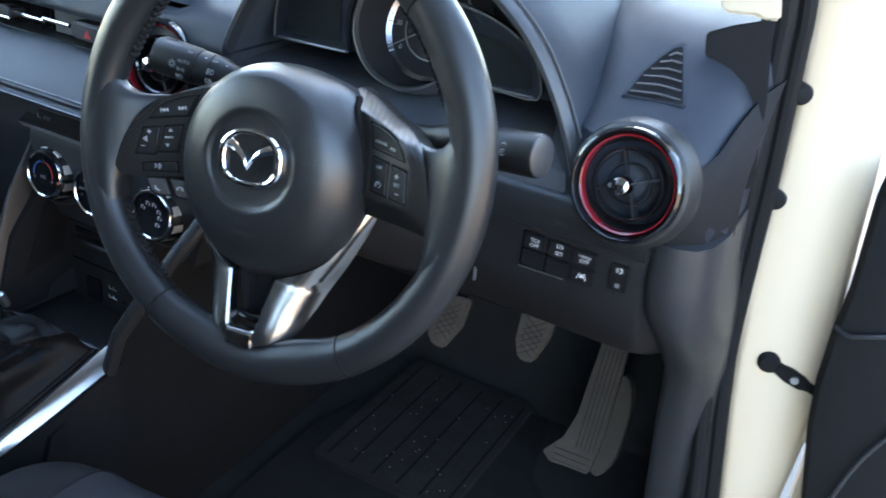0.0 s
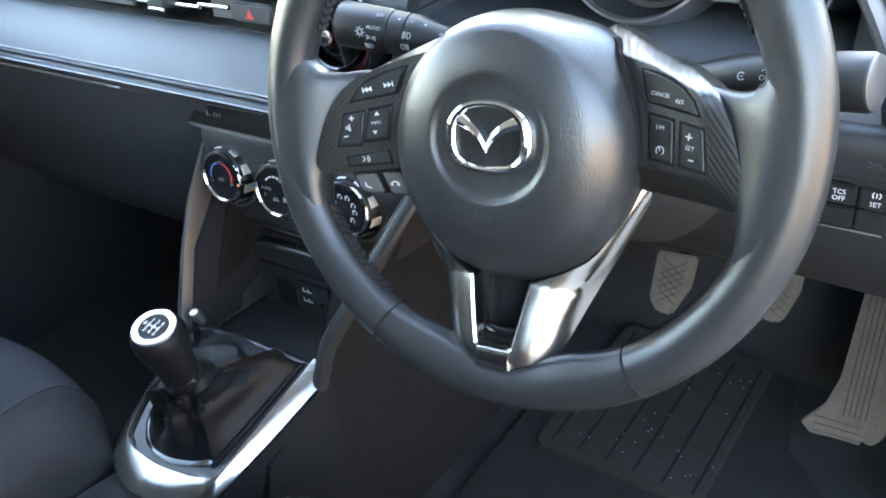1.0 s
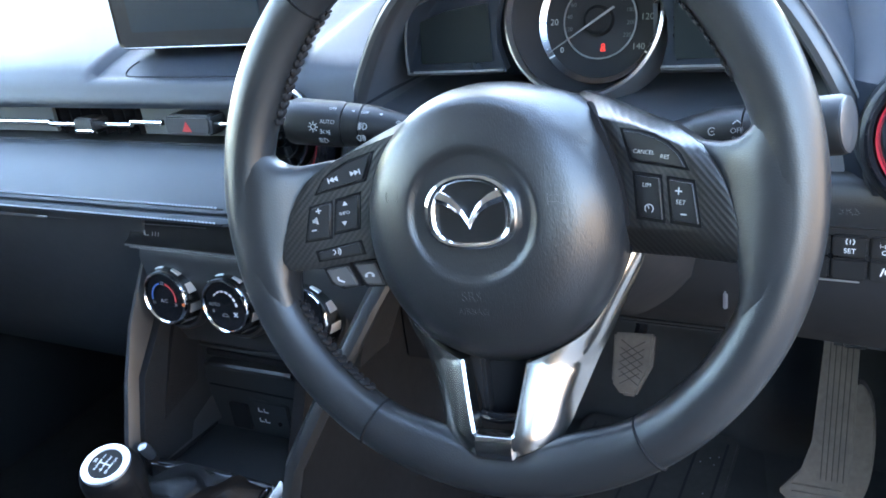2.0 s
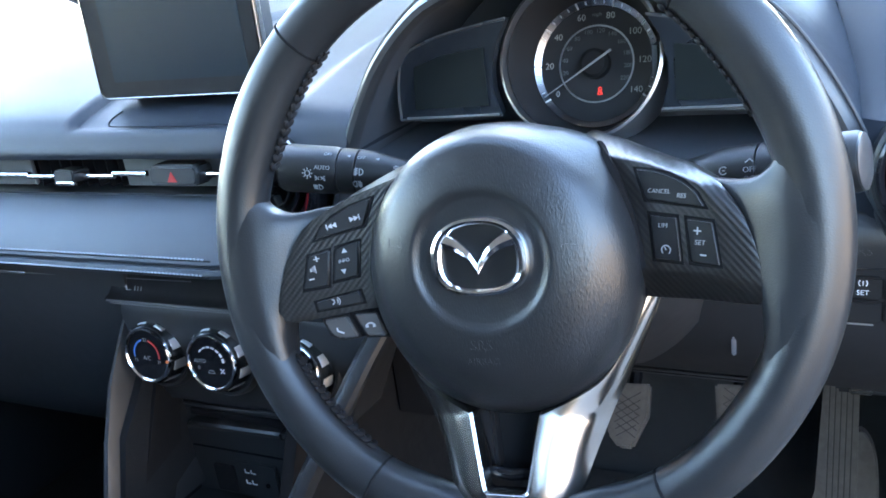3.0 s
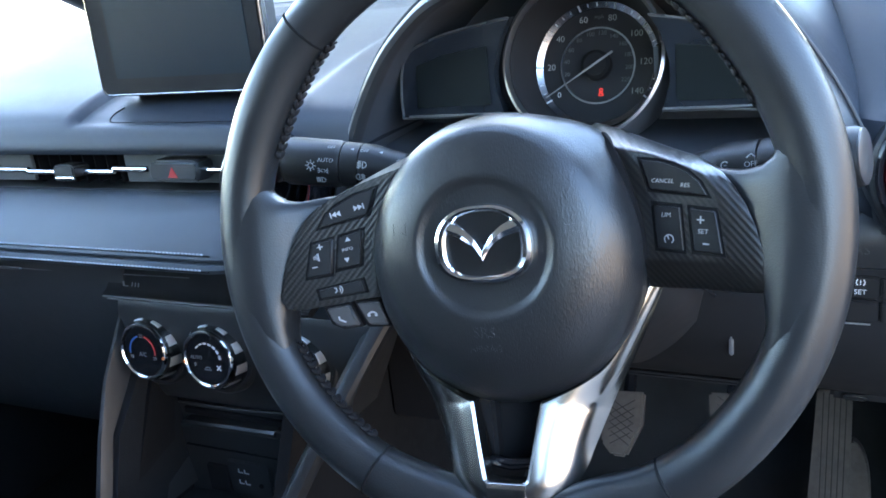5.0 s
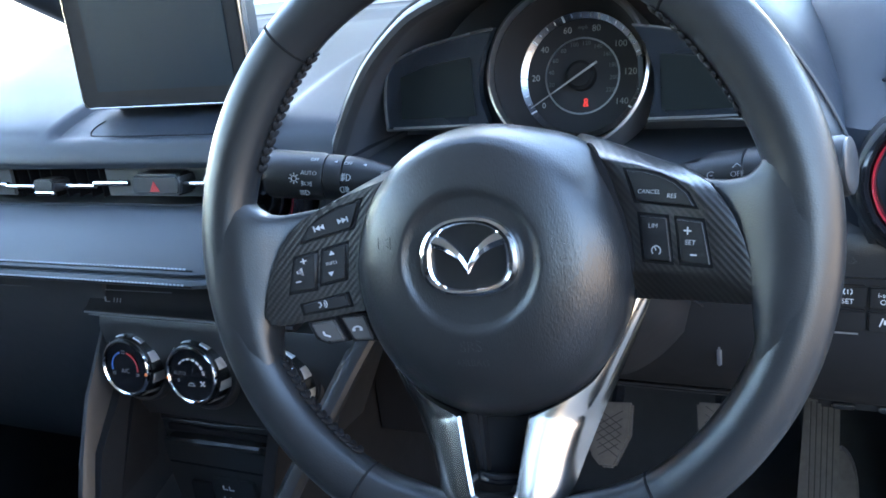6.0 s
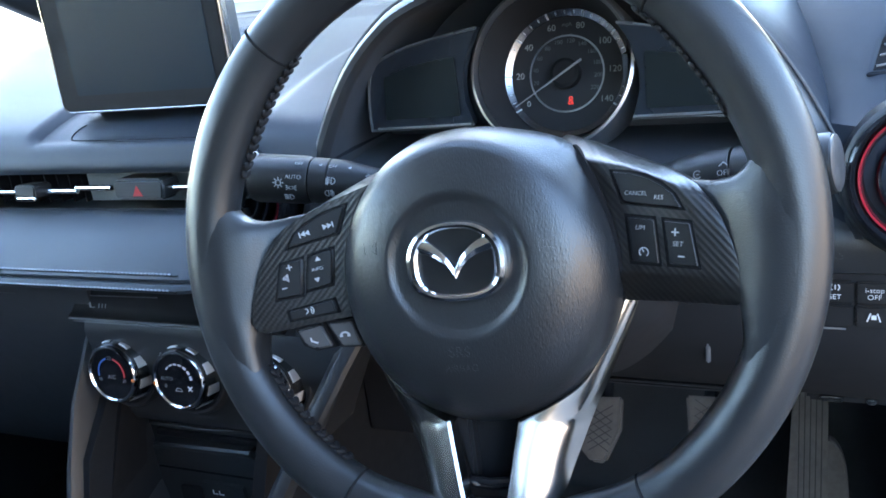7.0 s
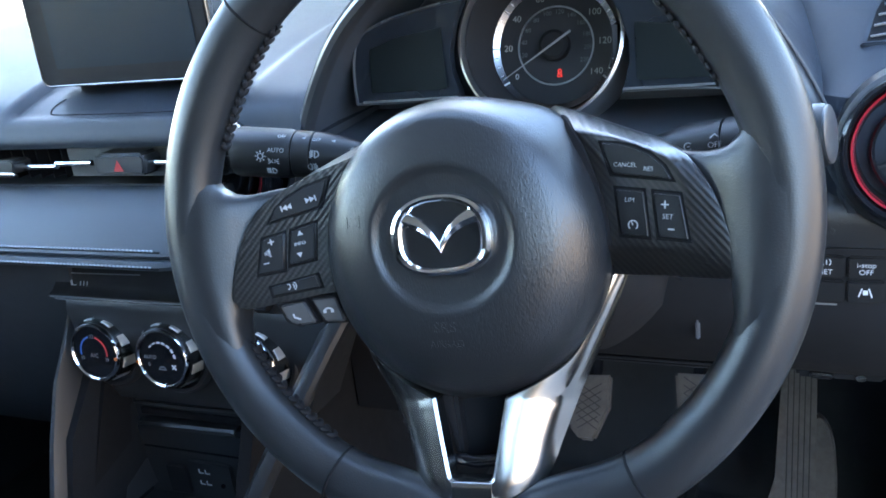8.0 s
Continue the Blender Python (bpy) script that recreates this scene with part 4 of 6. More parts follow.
part("card_lid", prism(rounded(0.034, 0.036, 0.006, 4), 0, 0.0035, 0.0012, m=basis((-0.3130, 0.163, 0.5520), (1, 0, 0), (0, -1, 0))), MATTE, stack)


rings = []
for y, z, x_in, x_out in ((0.158, 0.752, -0.462, -0.4685), (0.142, 0.722, -0.4665, -0.4725), (0.112, 0.68, -0.4660, -0.4720), (0.084, 0.63, -0.459, -0.468), (0.060, 0.575, -0.453, -0.464), (0.042, 0.535, -0.447, -0.4585)):
    w = x_out - x_in
    rings.append([Vector(p) for p in ((x_in, y, z), (x_in + 0.3 * w, y - 0.006, z), (x_in + 0.75 * w, y - 0.007, z), (x_out, y - 0.001, z), (x_out, y + 0.12, z), (x_in + 0.010, y + 0.14, z), (x_in + 0.004, y + 0.03, z))])
part("side_leg", loft(rings), HARD, stack, "black moulded side leg")
part("inner_cheek", loft([[Vector((x, y, z)) for x, y, z in ((-0.448 + dx, 0.170, 0.70), (-0.450 + dx, 0.150, 0.70), (-0.452 + dx, 0.126, 0.668), (-0.450 + dx, 0.090, 0.63), (-0.446 + dx, 0.066, 0.575), (-0.441 + dx, 0.049, 0.538), (-0.441 + dx, 0.170, 0.538))] for dx in (-0.010, 0.0)]), KNIT, stack, "knit-grained inner cheek")
rings = []
for x, y, z in ((-0.272, 0.056, 0.540), (-0.257, 0.060, 0.59), (-0.232, 0.073, 0.637), (-0.206, 0.098, 0.69), (-0.186, 0.126, 0.733), (-0.175, 0.155, 0.760)):
    rings.append([Vector((x + a, y + b, z + c)) for a, b, c in ((-0.005, 0.010, 0.004), (-0.004, 0.002, 0), (-0.0005, -0.004, -0.001), (0.004, -0.006, -0.003), (0.0085, -0.005, -0.005), (0.0112, -0.001, -0.007), (0.0110, 0.006, -0.009), (0.006, 0.012, -0.008), (0.0, 0.013, 0.0))])
part("side_leg", loft(rings), HARD, stack, "black moulded side leg")
part("back_filler", box(0.060, 0.12, 0.15, 0.002, (-0.440, 0.234, 0.606)), HARD, stack)
part("back_filler", box(0.060, 0.10, 0.19, 0.002, (-0.240, 0.350, 0.655)), VOID, stack)
DIALN = (0.0, -0.992, 0.12)


def climate_dial(x, marks, dot=-1):
    d = part("climate_dial", lathe([(0.0335, -0.012), (0.0330, 0.000), (0.0310, 0.0015)], 56, None, False), HARD, stack, "", basis((x, 0.1465, 0.7022), (1, 0, 0), DIALN))
    part("dial_cup", lathe([(0.0420, -0.006), (0.0408, 0.0010), (0.0385, 0.0042), (0.0358, 0.0045), (0.0342, 0.0020), (0.0335, -0.006)], 56, None, False), HARD, d, "moulded cup round the dial")
    part("grip", lathe([(0.0318, -0.006), (0.0316, 0.004), (0.0300, 0.0172)], 64, None, False), GRIP, d, "dark satin grip", sharp=8)
    for k in range(9):
        a0 = 40 * k + 12
        part("knurl", loft([[Vector((r * math.cos(radians(a)), r * math.sin(radians(a)), z)) for r, z in ((0.0312, -0.002), (0.0323, -0.001), (0.0309, 0.0150), (0.0300, 0.0158))] for a in [a0 + 3.2 * q for q in range(7)]], False, False), KNURL, d)
    part("grip_ring", lathe([(0.0290, 0.0172), (0.0288, 0.0195), (0.0278, 0.0214), (0.0260, 0.0218), (0.0249, 0.0204)], 60, None, False), BADGE, d, "polished front ring")
    part("face", lathe([(0.0252, 0.0195), (0.001, 0.0200)], 48), PIANO, d, "black dial face")
    part("index_dot", lathe([(0.0016, 0.0), (0.0014, 0.0008), (0.0003, 0.0009)], 14, Matrix.Translation((dot * 0.0263, -0.004, 0.0216))), ORANGE, d, "orange index dot")
    for bm2, mat2 in marks:
        part("mark", bm2, mat2, d, m=Matrix.Translation((0, 0, 0.0205)))
    return d


def at2(bm2, x, y):
    bm2.transform(Matrix.Translation((x, y, 0)))
    return bm2


climate_dial(-0.4325, [(flat_loop(arc(0.0155, 190, 105), 0.0016), BLUE_PRINT), (flat_loop(arc(0.0155, 75, -10), 0.0016), RED_PRINT), (at2(lettering("22", 0.005), 0, 0.0155), GREY_PRINT), (at2(lettering("A/C", 0.006), 0, -0.003), GREY_PRINT), (at2(lettering("15", 0.0045), -0.0145, -0.006), GREY_PRINT), (at2(lettering("29", 0.0045), 0.0145, -0.006), GREY_PRINT)], 1)
climate_dial(-0.3540, [(joined([flat_loop(arc(0.0155, 140 - 20 * k, 126 - 20 * k, 4), 0.0012 + 0.0002 * k) for k in range(7)]), WHITE_PRINT), (at2(lettering("AUTO", 0.005), -0.0125, 0.001), GREY_PRINT), (at2(lettering("0", 0.005), -0.0145, -0.006), GREY_PRINT), (at2(joined([flat_loop([(-0.004, -0.001), (-0.002, 0.0015), (0.002, 0.0015), (0.004, -0.001), (-0.004, -0.001)], 0.0008)]), 0, -0.009), GREY_PRINT), (at2(joined([flat_loop([(-0.0022, -0.0022), (0.0022, 0.0022)], 0.001), flat_loop([(-0.0022, 0.0022), (0.0022, -0.0022)], 0.001)]), 0.013, -0.007), WHITE_PRINT)])
climate_dial(-0.2630, [(at2(joined([flat_loop([(-0.002, -0.002), (-0.002, 0.002), (0.001, 0.002)], 0.001), flat_loop([(0.002, -0.002), (0.0025, 0.001)], 0.001)]), 0.0135 * math.cos(radians(a)), 0.0135 * math.sin(radians(a))), WHITE_PRINT) for a in (150, 110, 70, 30, 0, -40)])

con = thing("centre_console", "black centre console with a satin silver surround", "centre console")
GM = basis((0, 0, 0.528), (1, 0, 0), (0, -0.403, 0.915))
GU = 1.0926


def gp2(pts):
    return [(p.x, p.y) for p in smooth_poly([Vector((x, y * GU, 0)) for x, y in pts], 6)]


outer = gp2([(-0.281, 0.068), (-0.262, 0.047), (-0.292, -0.066), (-0.312, -0.082), (-0.340, -0.094), (-0.372, -0.099), (-0.402, -0.098), (-0.428, -0.086), (-0.446, -0.060), (-0.464, 0.04), (-0.452, 0.066)])
hole = gp2([(-0.294, 0.064), (-0.283, 0.056), (-0.302, -0.053), (-0.312, -0.065), (-0.335, -0.0735), (-0.372, -0.0770), (-0.402, -0.0755), (-0.418, -0.068), (-0.431, -0.052), (-0.450, 0.040), (-0.440, 0.060)])
# open U: a bright upper edge and a face that falls away outwards
EDGE_IN = smooth_poly([(-0.2805, 0.0760, 0), (-0.2860, 0.0360, 0), (-0.2912, -0.0012, 0), (-0.2965, -0.0400, 0), (-0.2998, -0.0640, 0), (-0.3045, -0.0715, 0), (-0.3139, -0.0757, 0), (-0.3300, -0.0803, 0), (-0.3613, -0.0841, 0), (-0.3840, -0.0843, 0), (-0.4076, -0.0816, 0), (-0.4203, -0.0774, 0), (-0.4300, -0.0680, 0), (-0.4390, -0.0386, 0), (-0.4444, 0.0008, 0), (-0.4520, 0.0600, 0)], 4, False)
EDGE_OUT = smooth_poly([(-0.2627, 0.0615, -0.012), (-0.2707, 0.0215, -0.012), (-0.2787, -0.0175, -0.012), (-0.2877, -0.0555, -0.012), (-0.2932, -0.0795, -0.012), (-0.2997, -0.0915, -0.012), (-0.3136, -0.1010, -0.012), (-0.3452, -0.1125, -0.012), (-0.3771, -0.1168, -0.012), (-0.3959, -0.1166, -0.012), (-0.4196, -0.1085, -0.012), (-0.4319, -0.1003, -0.012), (-0.4403, -0.0906, -0.012), (-0.4507, -0.0684, -0.012), (-0.4567, -0.0225, -0.012), (-0.4637, 0.0425, -0.012)], 4, False)
rings = []
for k, (a, b) in enumerate(zip(EDGE_IN, EDGE_OUT)):
    d = Vector((b.x - a.x, b.y - a.y, 0)).normalized()
    rings.append([a - d * 0.004 + Vector((0, 0, -0.010)), a - d * 0.0010 + Vector((0, 0, -0.0012)), a, a + d * 0.0022 + Vector((0, 0, -0.0004)), a.lerp(b, 0.38) + Vector((0, 0, 0.0020)), a.lerp(b, 0.72) + Vector((0, 0, 0.0018)), b + Vector((0, 0, 0.0008)), b + Vector((0, 0, -0.0020)), b - d * 0.004 + Vector((0, 0, -0.007))])
part("gear_surround", loft(rings), SILVER, con, "satin silver gear surround", GM, 26)
part("gear_plate", prism([(x, y) for x, y in hole], -0.02, -0.005), HARD, con, "", GM)
rings = [[GM @ Vector((x, y, -0.014)) for x, y in outer], [Vector((x, y * 0.95 - 0.004, 0.45)) for x, y in outer], [Vector((CENTRE + (x - CENTRE) * 1.1, y * 0.95 - 0.004, 0.36)) for x, y in outer], [Vector((CENTRE + (x - CENTRE) * 1.25, y, FLOOR)) for x, y in outer]]
# console body takes the shade-darkened tunnel colour
part("front_body", loft(rings), TUNNEL, con)
rear = [(-0.305, -0.07), (-0.295, -0.12), (-0.290, -0.5), (-0.45, -0.5), (-0.440, -0.12), (-0.43, -0.07)]
part("rear_body", loft([[Vector((x * (1.0) + 0, y, z)) for x, y in rear] for z in (FLOOR, 0.38, 0.45, 0.462)]), MATTE, con, "black rear console")
part("side_panel", loft([[Vector((x, y, z)) for y, z in ((-0.1, FLOOR), (0.80, FLOOR), (0.80, 0.74), (0.18, 0.74), (0.07, 0.53), (-0.02, 0.49))] for x in (-0.285, -0.272)]), TUNNEL, con, "black side of the tunnel, darkened for the shade there")
part("side_panel", loft([[Vector((x, y, z)) for y, z in ((-0.1, FLOOR), (0.80, FLOOR), (0.80, 0.74), (0.18, 0.74), (0.07, 0.53), (-0.02, 0.49))] for x in (-0.4575, -0.4455)]), TUNNEL, con, "black side of the tunnel, darkened for the shade there")
ctl = part("control_knob", lathe([(0.027, -0.004), (0.028, 0.004), (0.0255, 0.0065)], 48, None, False), CHROME, con, "chrome ringed rotary control", basis((-0.328, -0.160, 0.462), (1, 0, 0), (0, -0.06, 1)))
part("grip", lathe([(0.0205, 0.0), (0.0205, 0.020), (0.019, 0.022), (0.017, 0.0215)], 48, None, False), CHROME, ctl)
part("cap", lathe([(0.0172, 0.0205), (0.001, 0.021)], 40), PIANO, ctl)
sh = part("shortcut_plate", prism(rounded(0.064, 0.030, 0.006, 5), -0.003, 0.0020, 0.0010), MATTE, con, "", basis((-0.322, -0.1165, 0.4625), (1, 0, 0), (0, -0.04, 1)))
for x in (-0.020, 0.0, 0.020):
    part("mark", box(0.007, 0.003, 0.0004, 0, (x, 0.001, 0.0023)), GREY_PRINT, sh)

# gear lever with its leather boot
lev = thing("gear_lever", "gear lever with leather knob and gathered boot", "gear lever")
base = [(x, y * GU) for x, y in ((-0.302, 0.058), (-0.2945, 0.050), (-0.311, -0.045), (-0.319, -0.054), (-0.345, -0.064), (-0.372, -0.068), (-0.397, -0.064), (-0.412, -0.052), (-0.421, -0.035), (-0.434, 0.045), (-0.426, 0.056))]
base = [(p.x, p.y) for p in smooth_poly([Vector((*p, 0)) for p in base], 6)]
axis1 = Vector((-0.350, -0.036, 0.588))
rings = []
nb = len(base)
mid = GM @ Vector((-0.362, -0.004, 0))
for k in range(17):
    f = k / 16
    ring = []
    for j, (x, y) in enumerate(base):
        p = GM @ Vector((x, y, -0.006))
        a = 2 * math.pi * j / nb
        d = Vector((p.x - mid.x, p.y - mid.y, 0)).normalized()
        out = (1 - f) ** 1.15
        neck = mid.lerp(axis1, f ** 0.9) + d * 0.016
        q = p * out + neck * (1 - out)
        q.z = p.z * (1 - f) + axis1.z * f + 0.014 * math.sin(math.pi * min(1, f * 1.25)) - 0.012 * f * (1 - f)
        bell = math.sin(math.pi * f)
        fold = 0.0062 * math.sin(5 * a + 4.0 * f) * bell + 0.0030 * math.sin(11 * a - 6 * f + 1.0) * bell ** 2 + 0.0028 * math.sin(22 * f + 2 * math.sin(3 * a)) * bell
        ring.append(q + d * fold + Vector((0, 0, fold * 0.9)))
    rings.append(ring)
part("boot", loft(rings, True, False), BOOT, lev, "gathered black leather boot")
part("boot_rim", tube([GM @ Vector((x, y, -0.004)) for x, y in base], 0.0035, 8, True), PIANO, lev)
km = basis((-0.350, -0.036, 0.583), (1, 0, 0), (0.12, -0.26, 0.95)) @ Matrix.Scale(1.12, 4)
part("collar", lathe([(0.0150, -0.008), (0.0172, -0.005), (0.0176, 0.001), (0.0170, 0.005), (0.0156, 0.008)], 36, km, False), PIANO, lev, "gloss black collar")
part("knob", lathe([(0.0155, 0.003), (0.0166, 0.014), (0.0180, 0.026), (0.0202, 0.038), (0.0222, 0.048), (0.0228, 0.054), (0.0222, 0.0605), (0.0206, 0.0650), (0.0185, 0.0672)], 44, km), BOOT, lev, "black leather knob")
part("knob_seam", tube([km @ Vector((r * 1.01, 0.0, z)) for r, z in ((0.0166, 0.014), (0.0180, 0.026), (0.0202, 0.038), (0.0222, 0.048), (0.0228, 0.054), (0.0222, 0.0605))], 0.0005, 6), VOID, lev)
part("knob_ring", lathe([(0.0184, 0.0668), (0.0180, 0.0690), (0.0158, 0.0698), (0.0130, 0.0692), (0.0126, 0.0682)], 44, km, False), DULL_SILVER, lev, "satin ring")
part("knob_cap", lathe([(0.0129, 0.0684), (0.0129, 0.0687), (0.001, 0.0689)], 36, km), MATTE, lev, "black cap with the shift pattern")
part("shift_pattern", joined([at2(lettering(c, 0.0062), x, y) for c, x, y in (("1", -0.006, 0.006), ("3", 0.0, 0.006), ("5", 0.006, 0.006), ("2", -0.006, -0.006), ("4", 0, -0.006), ("6", 0.006, -0.006), ("R", -0.0105, 0.0))] + [flat_loop([(x, -0.003), (x, 0.003)], 0.001) for x in (-0.006, 0, 0.006)] + [flat_loop([(-0.006, 0), (0.006, 0)], 0.001)]), WHITE_PRINT, lev, m=km @ Matrix.Translation((0, 0, 0.0691)) @ Matrix.Scale(0.86, 4))
whole("lock_pin", lathe([(0.005, -0.012), (0.006, 0.0), (0.005, 0.007), (0.001, 0.009)], 20, basis((-0.440, 0.058, 0.566), (1, 0, 0), (0, -0.4, 0.9))), DULL_SILVER, "small pale shift-lock button on the console", "button")

# ---- pedals ----
def pedal_pad(poly, m, name, label):
    p = thing(name, label, "pedal", m, "foot pedals")
    part("pad", prism(poly, -0.008, 0.004, 0.003), RUBBER, p, "worn rubber pad")
    xs, ys = [q[0] for q in poly], [q[1] for q in poly]
    cx, cy = (min(xs) + max(xs)) / 2, (min(ys) + max(ys)) / 2
    for i in range(-2, 3):
        for s in (1, -1):
            part("groove", box(0.036 - 0.004 * max(0, -i), 0.0011, 0.0008, 0, m=Matrix.Translation((cx, cy + 0.0095 * i, 0.004)) @ Matrix.Rotation(radians(33 * s), 4, "Z")), PEDAL_GROOVE, p)
    part("arm", tube([(cx, cy + 0.01, -0.008), (cx, cy + 0.05, -0.03), (cx, cy + 0.16, -0.03), (cx, cy + 0.25, -0.02)], 0.008, 8), VOID, p)
    return p


PN = (0, -0.80, 0.60)
pedal_pad([(-0.026, 0.036), (0.026, 0.036), (0.026, 0.012), (0.014, -0.026), (0.005, -0.031), (-0.010, -0.029), (-0.022, -0.004)], basis((0.054, 0.52, 0.468), (1, 0.05, 0), PN), "brake_pedal", "worn rubber brake pedal on its arm")
pedal_pad([(-0.025, 0.038), (0.027, 0.040), (0.027, 0.0), (0.010, -0.040), (-0.008, -0.040), (-0.022, -0.025)], basis((-0.072, 0.50, 0.463), (1, 0.05, 0), PN), "clutch_pedal", "worn rubber clutch pedal on its arm")
acc = thing("accelerator_pedal", "long floor-hinged accelerator pedal with ribbed face", "pedal", basis((0.166, 0.555, 0.470), (1, 0.06, 0), (0.0, -0.94, 0.34)), "foot pedals")
ap = [(-0.019, 0.034), (0.019, 0.034), (0.018, -0.12), (0.012, -0.174), (-0.048, -0.180), (-0.062, -0.168), (-0.038, -0.138), (-0.027, -0.10)]
part("pad", prism(ap, -0.012, 0.0, 0.002), RUBBER, acc, "ribbed rubber face")
for i in range(5):
    x0, x1 = -0.0120 + 0.0062 * i, -0.0150 + 0.0062 * i
    part("groove", prism([(x0 - 0.0006, 0.031), (x0 + 0.0006, 0.031), (x1 + 0.0006, -0.145), (x1 - 0.0006, -0.145)], 0, 0.0004), PEDAL_GROOVE, acc)
for i in range(6):
    x0, x1 = -0.0151 + 0.0062 * i, -0.0181 + 0.0062 * i
    part("rib", prism([(x0 - 0.0019, 0.031), (x0 + 0.0019, 0.031), (x1 + 0.0019, -0.148), (x1 - 0.0019, -0.148)], 0, 0.0018, 0.0005), RUBBER, acc)
for k in range(3):
    part("hinge_rib", box(0.056, 0.004, 0.003, 0.001, (-0.018, -0.156 - 0.009 * k, 0.002)), RUBBER, acc)
part("base", prism([(p.x, p.y) for p in smooth_poly([(0.016, -0.030, 0), (0.030, -0.035, 0), (0.039, -0.065, 0), (0.041, -0.120, 0), (0.033, -0.165, 0), (0.016, -0.182, 0), (0.006, -0.160, 0), (0.012, -0.09, 0)], 4)], -0.05, -0.020, 0.006, 3), RUBBER, acc, "black plastic pedal base")

# floor mat with ribbed heel pad
mat_ob = thing("floor_mat", "black ribbed rubber-heeled floor mat, dusty", "floor mat")
part("mat", prism([(-0.235, -0.30), (0.225, -0.30), (0.23, 0.10), (0.20, 0.40), (0.10, 0.50), (0.07, 0.64), (-0.16, 0.645), (-0.235, 0.42)], FLOOR + 0.001, FLOOR + 0.007, 0.002), MAT, mat_ob)
part("heel_pad", prism(rounded(0.232, 0.316, 0.018, 4, -0.078, 0.500), FLOOR + 0.0060, FLOOR + 0.0125, 0.003), HEEL, mat_ob, "raised ribbed heel pad")
for i in range(6):
    part("groove", box(0.0034, 0.275, 0.001, 0, (-0.172 + 0.0390 * i, 0.498, FLOOR + 0.0126)), VOID, mat_ob)
# crumbs of grit on the mat
rng = random.Random(4)
gr_b = []
for k in range(34):
    gr_b.append(box(0.0014, 0.0017, 0.0010, 0, (rng.uniform(-0.18, 0.03), rng.uniform(0.36, 0.64), FLOOR + 0.0131)))
whole("grit", joined(gr_b), GREY_PRINT, "scattered pale grit on the floor mat", "grit", "stuff")


# ---- seats ----
def seat(x, y_back, label):
    s = thing("bucket_seat", label, "seat", pose(x, y_back, 0), "front seats")
    prof = [(-0.25, 0), (-0.24, 0.035), (-0.20, 0.055), (-0.165, 0.050), (-0.12, 0.030), (0, 0.025), (0.12, 0.030), (0.165, 0.050), (0.20, 0.055), (0.24, 0.035), (0.25, 0)]
    def section(y, z, k, lo, hi):
        top = [Vector((a, y, z + b * k)) for a, b in prof[lo:hi]]
        return top + [Vector((prof[hi - 1][0], y, z - 0.14)), Vector((prof[lo][0], y, z - 0.14))]
    stations = [(0.005, 0.405, 0.3), (0.015, 0.44, 0.5), (0.0, 0.468, 0.7), (-0.04, 0.482, 0.9), (-0.15, 0.475, 1), (-0.35, 0.455, 1), (-0.52, 0.45, 1)]
    bend = lambda v: Vector((v.x, v.y - 1.1 * v.x * v.x, v.z))

    def padded(lo, hi):
        """A cushion section run along the stations, rounded both ways."""
        rows = []
        for y, z, k in stations:
            pts = section(y, z, k, lo, hi)
            rows.append([bend(p) for p in smooth_poly(pts[:-2], 5, False) + pts[-2:]])
        return loft([list(r) for r in zip(*[smooth_poly(list(c), 5, False) for c in zip(*rows)])])

    part("cushion_centre", padded(3, 8), SEAT_CLOTH, s, "grey cloth centre")
    part("bolster", padded(0, 4), SEAT_SIDE, s, "black cloth bolster")
    part("bolster", padded(7, 11), SEAT_SIDE, s, "black cloth bolster")
    part("piping", tube(smooth_poly([bend(Vector((-0.165, y, z + 0.050 * k + 0.0002))) for y, z, k in stations], 5, False), 0.0010, 6), DARK_THREAD, s)
    part("piping", tube(smooth_poly([bend(Vector((0.165, y, z + 0.050 * k + 0.0002))) for y, z, k in stations], 5, False), 0.0010, 6), DARK_THREAD, s)
    part("plinth", box(0.42, 0.45, 0.09, 0.01, (0, -0.30, FLOOR + 0.05)), HARD, s)
    part("backrest", loft([[Vector((a * w, y0 - b * 0.6 + c, z)) for a, b, c in ((-0.24, -0.05, 0), (-0.16, -0.09, 0), (0, -0.03, 0), (0.16, -0.09, 0), (0.24, -0.05, 0), (0.22, 0, -0.12), (-0.22, 0, -0.12))] for z, y0, w in ((0.42, -0.56, 1), (0.6, -0.60, 1), (0.85, -0.66, 1), (1.0, -0.70, 0.85), (1.06, -0.72, 0.6))]), SEAT_SIDE, s, "black cloth backrest")
    return s


seat(0.0, 0.0, "driver's seat in grey and black cloth")
seat(-0.70, -0.02, "passenger seat in grey and black cloth")

# ---- steering column and stalks ----
WHEEL = basis((0.0022, -0.0012, 0.8885), (0.995, 0.0752, 0.0663), (0.0558, -0.9647, 0.2574))
COL = basis((0, 0, 0.90), (1, 0, 0), (0, -math.cos(radians(24)), math.sin(radians(24))))
col = thing("steering_column", "black steering column shroud behind the wheel", "steering column", COL)
part("shroud", loft([[Vector((x * (1 if y > cy - 0.1 * h else 1 - 1.05 * (cy - 0.1 * h - y) / h), y, z)) for x, y in rounded(w, h, 0.035, 6, 0, cy)] for z, w, h, cy in ((-0.055, 0.11, 0.08, -0.012), (-0.068, 0.155, 0.105, -0.015), (-0.12, 0.190, 0.118, -0.020), (-0.17, 0.195, 0.122, -0.026), (-0.24, 0.17, 0.12, -0.034), (-0.32, 0.13, 0.10, -0.04))]), MATTE, col, sharp=60)
part("shroud_split", tube([(0.0915, -0.030, -0.10), (0.0955, -0.034, -0.13), (0.0975, -0.038, -0.17)], 0.0010, 6), VOID, col)


